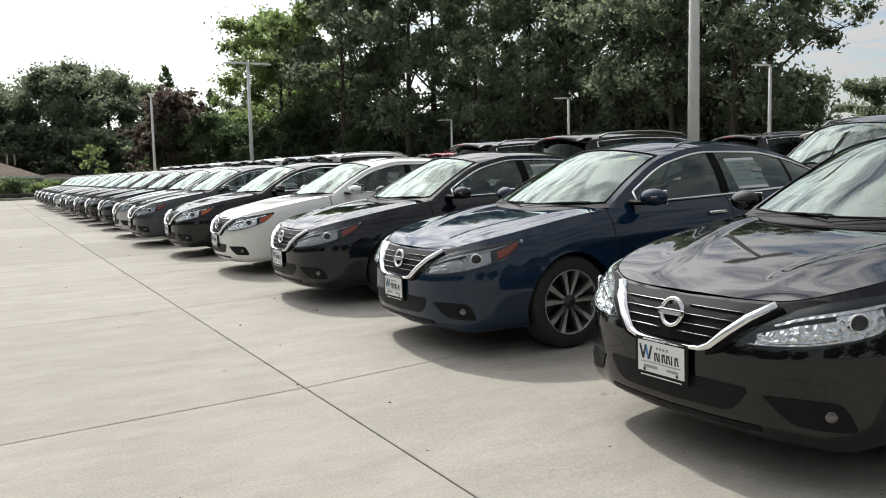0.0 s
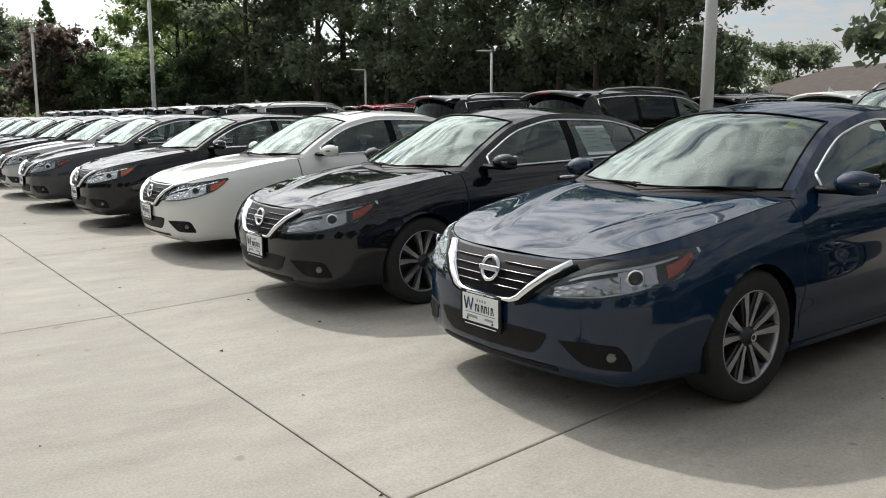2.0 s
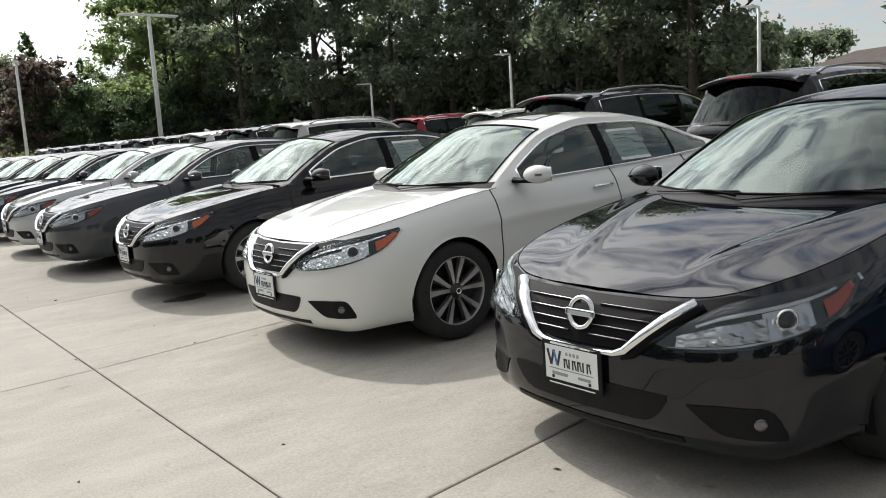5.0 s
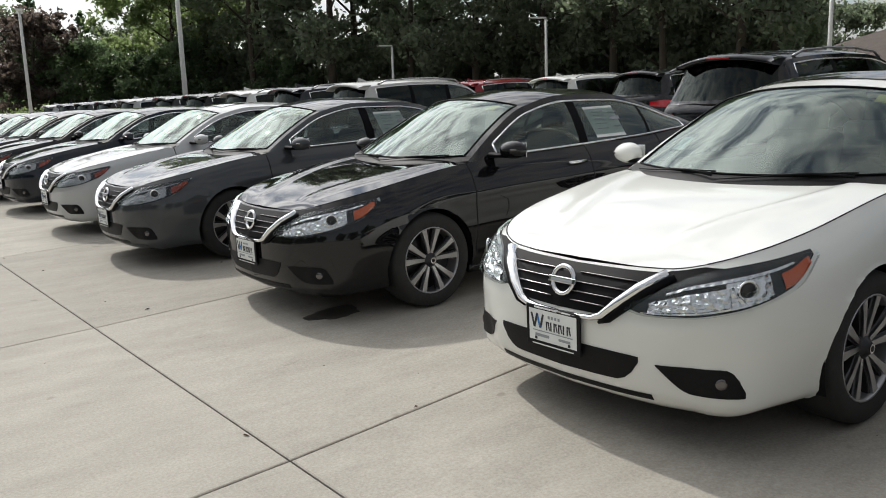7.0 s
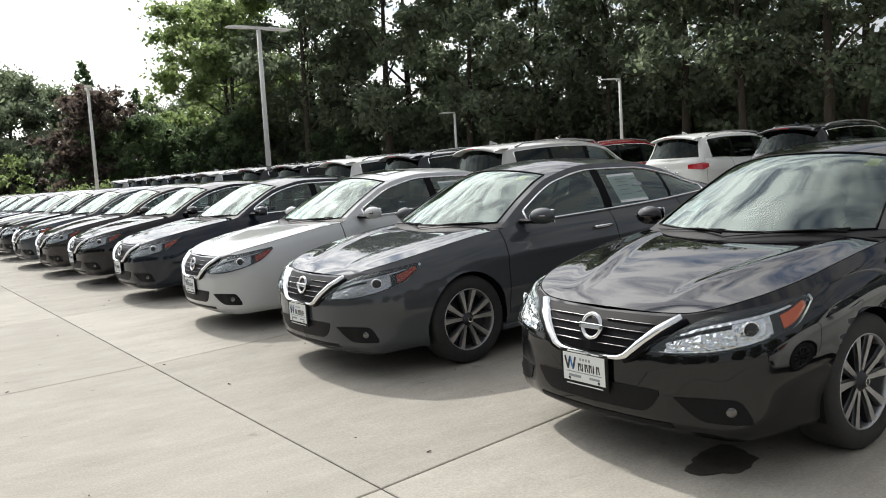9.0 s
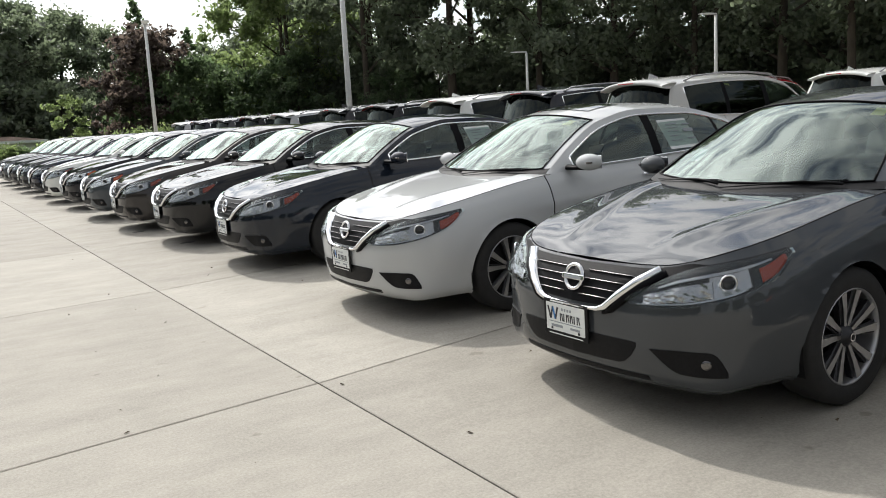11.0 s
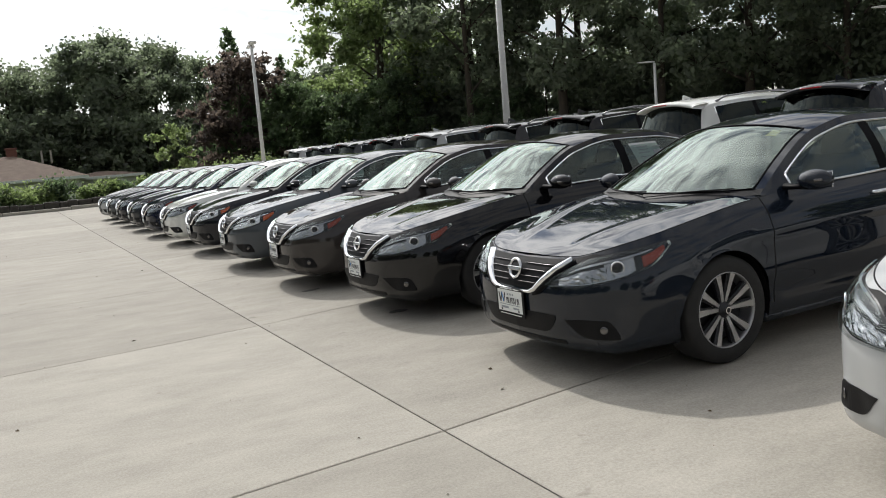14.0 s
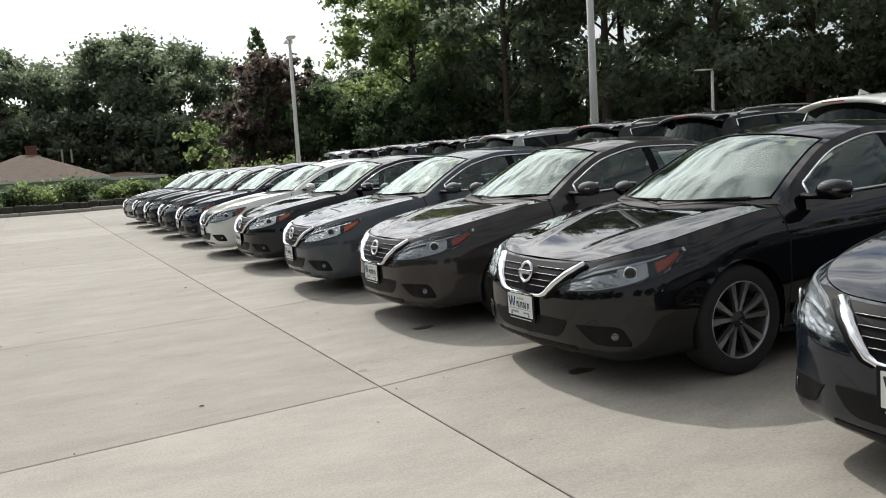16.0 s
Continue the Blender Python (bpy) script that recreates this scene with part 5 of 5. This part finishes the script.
plant(TALL_TWO, [(35.5, 36.5, 30, 0.75), (36.5, 46, 110, 0.78), (34, 56, 200, 0.85), (28, 67.5, 300, 0.95), (40, 62, 80, 1.1), (33, 74, 10, 1.0)])
plant(TALL_THREE, [(38, 32, 100, 0.8), (39, 39, 10, 0.85), (38, 50, 180, 0.88), (36, 66, 270, 1.1), (31, 72, 45, 1.1)])
plant(BRIGHT, [(25.2, 75.5, 0, 1.0), (28.0, 81, 140, 1.05)])
plant(ROUND, [(8.0, 99, 0, 1.0), (13.5, 101, 80, 0.98), (1.0, 102, 160, 0.92), (-6, 104, 240, 0.78), (-13, 101, 300, 0.76), (21, 100, 30, 0.72), (-20, 98, 190, 1.0), (28.5, 97, 100, 0.72), (35, 92, 200, 1.1)])
# unseen ring behind and beside the viewpoint, shows only in paint and glass
for n, (x, y, turn, k) in enumerate([(-46, -12, 10, 1.0), (-48, 2, 90, 1.1), (-45, 14, 170, 1.0), (-47, 27, 250, 1.1), (-45, 40, 330, 1.0), (-46, 53, 50, 1.1), (-44, 67, 130, 1.0), (-36, 82, 200, 1.0), (-30, -34, 20, 1.1), (-14, -38, 100, 1.0), (2, -40, 180, 1.1), (18, -37, 260, 1.0), (32, -30, 340, 1.1), (42, -14, 40, 1.0), (43, -1, 120, 1.1)]):
    ob = UNSEEN_BORDER if n == 0 else copy_thing(UNSEEN_BORDER, pose(x, y, -0.1))
    ob.matrix_basis = pose(x, y, -0.1, 0, 0, turn) @ Matrix.Diagonal((k, k, k, 1))
plant(PURPLE, [(15.6, 80.5, 0, 1.0), (-3.5, 95, 120, 0.85), (-9, 91, 60, 0.9)])
plant(CONE, [(16.9, 85.0, 0, 1.05), (21.8, 88, 70, 0.9)])
plant(UNDER, [(19.5, 79.5, 0, 0.95), (21.8, 76.5, 90, 0.8), (25, 73, 200, 0.85), (30, 66, 20, 0.6), (-17, 90, 80, 1.1)])
THICKET = build_tree(6.5, 4.4, 0.12, LEAF, 11000, 0.22, 77, 0.02, name="thicket_tree", words="dense dark understory tree below the tall trees")
plant(THICKET, [(43, 34.5, 0, 0.7), (40, 36, 50, 0.9), (41.5, 38, 95, 0.85), (40.5, 43, 150, 0.95), (40, 47.5, 200, 0.85), (39, 52.5, 250, 0.95), (37.5, 57, 300, 0.9), (36, 61.5, 20, 0.9), (33, 66, 80, 0.9), (31, 70, 130, 0.9), (29, 75, 180, 0.95), (48, 47, 280, 1.1), (40, 68, 30, 1.1), (12, 93, 120, 1.1), (18, 92, 60, 1.1), (23, 90, 10, 1.1), (-2, 97, 200, 1.2), (-12, 96, 140, 1.2), (6, 96, 300, 1.1)])
plant(OAK, [(38, 16.6, 0, 1.1), (41, 10.5, 120, 1.2), (66, 43, 200, 0.6)])
plant(SAPLING, [(6.7, 54.0, 0, 1.0)])


# ---- shrubs and edging at the far end ----
def shrub(x, y, w, h, seed, leaf, words):
    root = thing("shrub", words, "shrub", "shrubs at the far kerb")
    root.matrix_basis = pose(x, y, lot_height(x) + 0.02)
    rng = random.Random(seed)
    cs = [(rng.uniform(-0.5, 0.5) * w, rng.uniform(-0.35, 0.35) * w, h * rng.uniform(0.25, 0.8)) for _ in range(14)]
    bm = bmesh.new()
    for c in cs[:7]:
        tube(bm, [(0, 0, -0.1), (c[0] * 0.4, c[1] * 0.4, c[2] * 0.5), c], [0.03, 0.02, 0.008], 5)
    part("stem", bm, BARK, root)
    v, f = leaf_cloud(cs, [h * 0.3] * 14, 1300, 0.10, seed, 0.9)
    mesh_object("foliage", v, f, leaf, root, "", False)


rs = random.Random(5)
for n in range(17):
    shrub(-6.5 + n * 1.05 + rs.uniform(-0.2, 0.2), 66.6 + rs.uniform(-0.4, 0.5), rs.uniform(1.0, 1.5), rs.uniform(1.0, 1.55) if n > 5 else rs.uniform(0.35, 0.7), 100 + n, LEAFLIGHT if n % 3 else LEAFCONIFER, "low green shrub in the planting bed")
for n in range(9):
    shrub(11.6 + n * 1.3, 67.0 + rs.uniform(-0.5, 0.5), 1.6, rs.uniform(1.2, 1.9), 140 + n, LEAF if n % 2 else LEAFLIGHT, "dark green shrub in the planting bed")

bm = bmesh.new()
for x in np.arange(-33, 33, 3.0):
    box(bm, (x + 1.5, 63.78, 0.03 + lot_height(x + 1.5)), (2.985, 0.18, 0.26), 0.03)
kerb = part("kerb", bm, KERB, None)
tagged(kerb, "pale concrete kerb along the far end of the lot", "kerb", kind="structure")
bm = bmesh.new()
for y in np.arange(-30, 63, 3.0):
    box(bm, (33.6, y + 1.5, 0.03 + lot_height(33)), (0.18, 2.985, 0.26), 0.03)
tagged(part("kerb_side", bm, KERB, None), "pale concrete kerb along the tree side", "kerb", kind="structure")
rng = np.random.default_rng(4)
bm = bmesh.new()
xs = -14.0
while xs < 30:
    w = rng.uniform(0.35, 0.75)
    box(bm, (xs + w / 2, 64.5 + rng.uniform(-0.06, 0.06), 0.18 + lot_height(xs)), (w * 0.97, 0.4, rng.uniform(0.42, 0.6)), 0.06, Matrix.Rotation(rng.uniform(-0.1, 0.1), 4, "Z"))
    xs += w
tagged(part("stone_edging", bm, MULCH, None), "row of dark rough stones edging the planting bed", "edging", kind="stuff")
bedm = mesh_object("planting_bed", [(x, y, z + lot_height(x)) for x in (-14, 2.36, 19.5, 30) for y, z in ((64.4, -0.2), (64.4, 0.12), (68.2, 0.1), (69.4, -0.4))], [f[::-1] for f in grid_faces(4, 4)], MULCH, smooth=False)
tagged(bedm, "dark mulch planting bed", "ground", kind="structure")


# ---- houses ----
def hip_house(name, x, y, z, w, d, wall_h, roof_h, over, roofing, words, turn=0, chimney=None, windows=()):
    root = thing(name, words, "house")
    root.matrix_basis = pose(x, y, z, 0, 0, turn)
    bm = bmesh.new()
    box(bm, (0, 0, wall_h / 2), (w, d, wall_h))
    part("wall", bm, SIDING, root)
    bm = bmesh.new()
    a, b = w / 2 + over, d / 2 + over
    ridge = max(a - b * 1.05, 0.4)
    v = [bm.verts.new(p) for p in ((-a, -b, wall_h), (a, -b, wall_h), (a, b, wall_h), (-a, b, wall_h), (-a, -b, wall_h - 0.18), (a, -b, wall_h - 0.18), (a, b, wall_h - 0.18), (-a, b, wall_h - 0.18), (-ridge, 0, wall_h + roof_h), (ridge, 0, wall_h + roof_h))]
    for q in ((0, 1, 9, 8), (1, 2, 9), (2, 3, 8, 9), (3, 0, 8), (7, 6, 5, 4)):
        bm.faces.new([v[k] for k in q])
    part("roof", bm, roofing, root)
    bm = bmesh.new()
    for c, s_ in (((0, -b - 0.012, wall_h - 0.09), (2 * a + 0.05, 0.024, 0.19)), ((0, b + 0.012, wall_h - 0.09), (2 * a + 0.05, 0.024, 0.19)), ((-a - 0.012, 0, wall_h - 0.09), (0.024, 2 * b, 0.19)), ((a + 0.012, 0, wall_h - 0.09), (0.024, 2 * b, 0.19))):
        box(bm, c, s_)
    part("fascia", bm, PAPER, root, "white painted fascia board")
    if chimney:
        bm = bmesh.new()
        box(bm, (chimney[0], chimney[1], wall_h + roof_h * 0.85), (0.7, 0.5, roof_h * 0.75 + 0.3), 0.02)
        box(bm, (chimney[0], chimney[1], wall_h + roof_h * 1.25 + 0.12), (0.8, 0.6, 0.1), 0.02)
        part("chimney", bm, CHIMNEYBRICK, root, "red brick chimney")
        for u in (1.9, 2.5):
            bm = bmesh.new()
            tube(bm, [(chimney[0] + u, -0.8, wall_h + roof_h * 0.6), (chimney[0] + u, -0.8, wall_h + roof_h + 0.25)], 0.07, 10)
            part("vent_pipe", bm, KERB, root)
    for wx, wz, ww, wh in windows:
        win = thing_part("window", root)
        bm = bmesh.new()
        box(bm, (wx, -d / 2 - 0.01, wz), (ww, 0.04, wh))
        part("pane", bm, ROOFGLASS, win)
        bm = bmesh.new()
        for c, s_ in (((wx, -d / 2 - 0.03, wz + wh / 2), (ww + 0.12, 0.06, 0.07)), ((wx, -d / 2 - 0.03, wz - wh / 2), (ww + 0.12, 0.06, 0.07)), ((wx - ww / 2, -d / 2 - 0.03, wz), (0.07, 0.06, wh)), ((wx + ww / 2, -d / 2 - 0.03, wz), (0.07, 0.06, wh)), ((wx, -d / 2 - 0.03, wz), (0.05, 0.05, wh))):
            box(bm, c, s_)
        part("window_frame", bm, PAPER, win)
    return root


hip_house("house", 0.6, 86.5, -0.75, 8.6, 9.0, 2.45, 1.75, 0.5, SHINGLE, "low white ranch house with a brown hip roof", 0, (0.3, 0.5), ((-2.3, 1.5, 1.1, 0.55), (1.5, 1.5, 0.9, 0.7)))
hip_house("garage", 6.9, 88.0, -0.75, 4.4, 6.0, 2.3, 0.35, 0.4, SHINGLE, "low white garage wing with a shallow roof", 0, None, ((0.4, 1.4, 0.9, 0.6),))
hip_house("house", 58, 31, -0.3, 26, 14, 2.7, 3.1, 0.7, SHINGLEDARK, "long house with a dark brown hip roof behind the trees", 70, None, ((-6, 1.5, 1.4, 1.1), (0, 1.5, 1.4, 1.1), (6, 1.5, 1.4, 1.1)))
hip_house("shed", 41.5, 58, -0.3, 9, 6, 2.6, 1.0, 0.4, SHINGLEDARK, "white outbuilding seen between the trunks", 35)
hip_house("shed", 49, 40, -0.3, 9, 6, 2.6, 1.0, 0.4, SHINGLEDARK, "white outbuilding seen between the trunks", 60)


# ---- stains and litter on the concrete ----
def stain(x, y, rx, ry, seed, m, name, words, z=0.004):
    rng_ = random.Random(seed)
    n = 26
    ph = [rng_.uniform(0, 6.28) for _ in range(4)]
    rad = lambda a: 1 + 0.16 * math.sin(2 * a + ph[0]) + 0.10 * math.sin(3 * a + ph[1]) + 0.08 * math.sin(5 * a + ph[2]) + 0.05 * math.sin(9 * a + ph[3])
    ring = [(x + rx * rad(a) * math.cos(a), y + ry * rad(a) * math.sin(a), z - 0.003) for a in np.linspace(0, 2 * math.pi, n, endpoint=False)]
    top_ = [(x + (p[0] - x) * 0.93, y + (p[1] - y) * 0.93, z) for p in ring]
    ob = mesh_object(name, [(p[0], p[1], p[2] + lot_height(p[0])) for p in ring + top_ + [(x, y, z)]], [(k, (k + 1) % n, n + (k + 1) % n, n + k) for k in range(n)] + [(n + k, n + (k + 1) % n, 2 * n) for k in range(n)], m, smooth=False)
    tagged(ob, words, "stain")


stain(3.72, 15.02, 0.19, 0.16, 1, OIL, "wet_stain", "dark wet drip stain under a car's nose")
stain(3.34, 28.5, 0.10, 0.05, 2, OIL, "wet_stain", "small dark drip stain on concrete")
stain(3.52, 26.52, 0.08, 0.07, 3, OIL, "wet_stain", "small dark drip stain on concrete")
rl = random.Random(12)
bm = bmesh.new()
for n in range(300):
    x, y = rl.uniform(-3, 5.5), rl.uniform(1, 45)
    s_ = rl.choice((0.006, 0.008, 0.010, 0.013, 0.02))
    a = rl.uniform(0, 6.28)
    pts = [(x + s_ * math.cos(a), y + s_ * math.sin(a), 0.003), (x - 0.4 * s_ * math.sin(a), y + 0.4 * s_ * math.cos(a), 0.003 + 0.5 * s_), (x - s_ * math.cos(a), y - s_ * math.sin(a), 0.003), (x + 0.5 * s_ * math.sin(a), y - 0.5 * s_ * math.cos(a), 0.003)]
    v = [bm.verts.new((p[0], p[1], p[2] + lot_height(p[0]))) for p in pts]
    bm.faces.new((v[0], v[1], v[2]))
    bm.faces.new((v[0], v[2], v[3]))
tagged(part("leaf_litter", bm, DEBRIS, None), "scattered dry leaf bits and grit on concrete", "litter", kind="stuff")

# ---- slabs of the lot ----
joints_y = [6.1 - 3.69 * k for k in range(9, 0, -1)] + [6.1, 9.82, 13.07, 15.94, 19.7, 23.4, 27.08, 30.6] + [30.6 + 3.66 * k for k in range(1, 9)] + [63.6]
joints_x = [-33.0, -24.0, -15.0, -9.0, -6.2, -3.3, -0.47, 2.36, 5.8, 9.2, 12.6, 16.0, 19.5, 23.0, 26.5, 30.0, 33.4]


def slab(x0, x1, y0, y1):
    g, e = 0.005, 0.012
    lo, hi = -0.02, 0.0
    flat = [(x0 + g, y0 + g, lo), (x1 - g, y0 + g, lo), (x1 - g, y1 - g, lo), (x0 + g, y1 - g, lo), (x0 + g, y0 + g, hi - 0.004), (x1 - g, y0 + g, hi - 0.004), (x1 - g, y1 - g, hi - 0.004), (x0 + g, y1 - g, hi - 0.004), (x0 + e, y0 + e, hi), (x1 - e, y0 + e, hi), (x1 - e, y1 - e, hi), (x0 + e, y1 - e, hi)]
    v = [(p[0], p[1] + (0.12 * (p[0] - 2.36) if p[1] < 63 else 0.0), p[2] + lot_height(p[0])) for p in flat]
    f = [(8, 9, 10, 11)]
    for k in range(4):
        q = (k + 1) % 4
        f += [(4 + k, 4 + q, 8 + q, 8 + k), (k, q, 4 + q, 4 + k)]
    return v, f


far_v, far_f = [], []
for x0, x1 in zip(joints_x, joints_x[1:]):
    for y0, y1 in zip(joints_y, joints_y[1:]):
        v, f = slab(x0, x1, y0, y1)
        if -9.5 < x0 < 10:
            mesh_object("slab", v, f, CONCRETE, pavement, smooth=False)
        else:
            far_f += [tuple(len(far_v) + i for i in q) for q in f]
            far_v += v
rest = mesh_object("far_slabs", far_v, far_f, CONCRETE, pavement, smooth=False)
tagged(rest, kind="stuff")
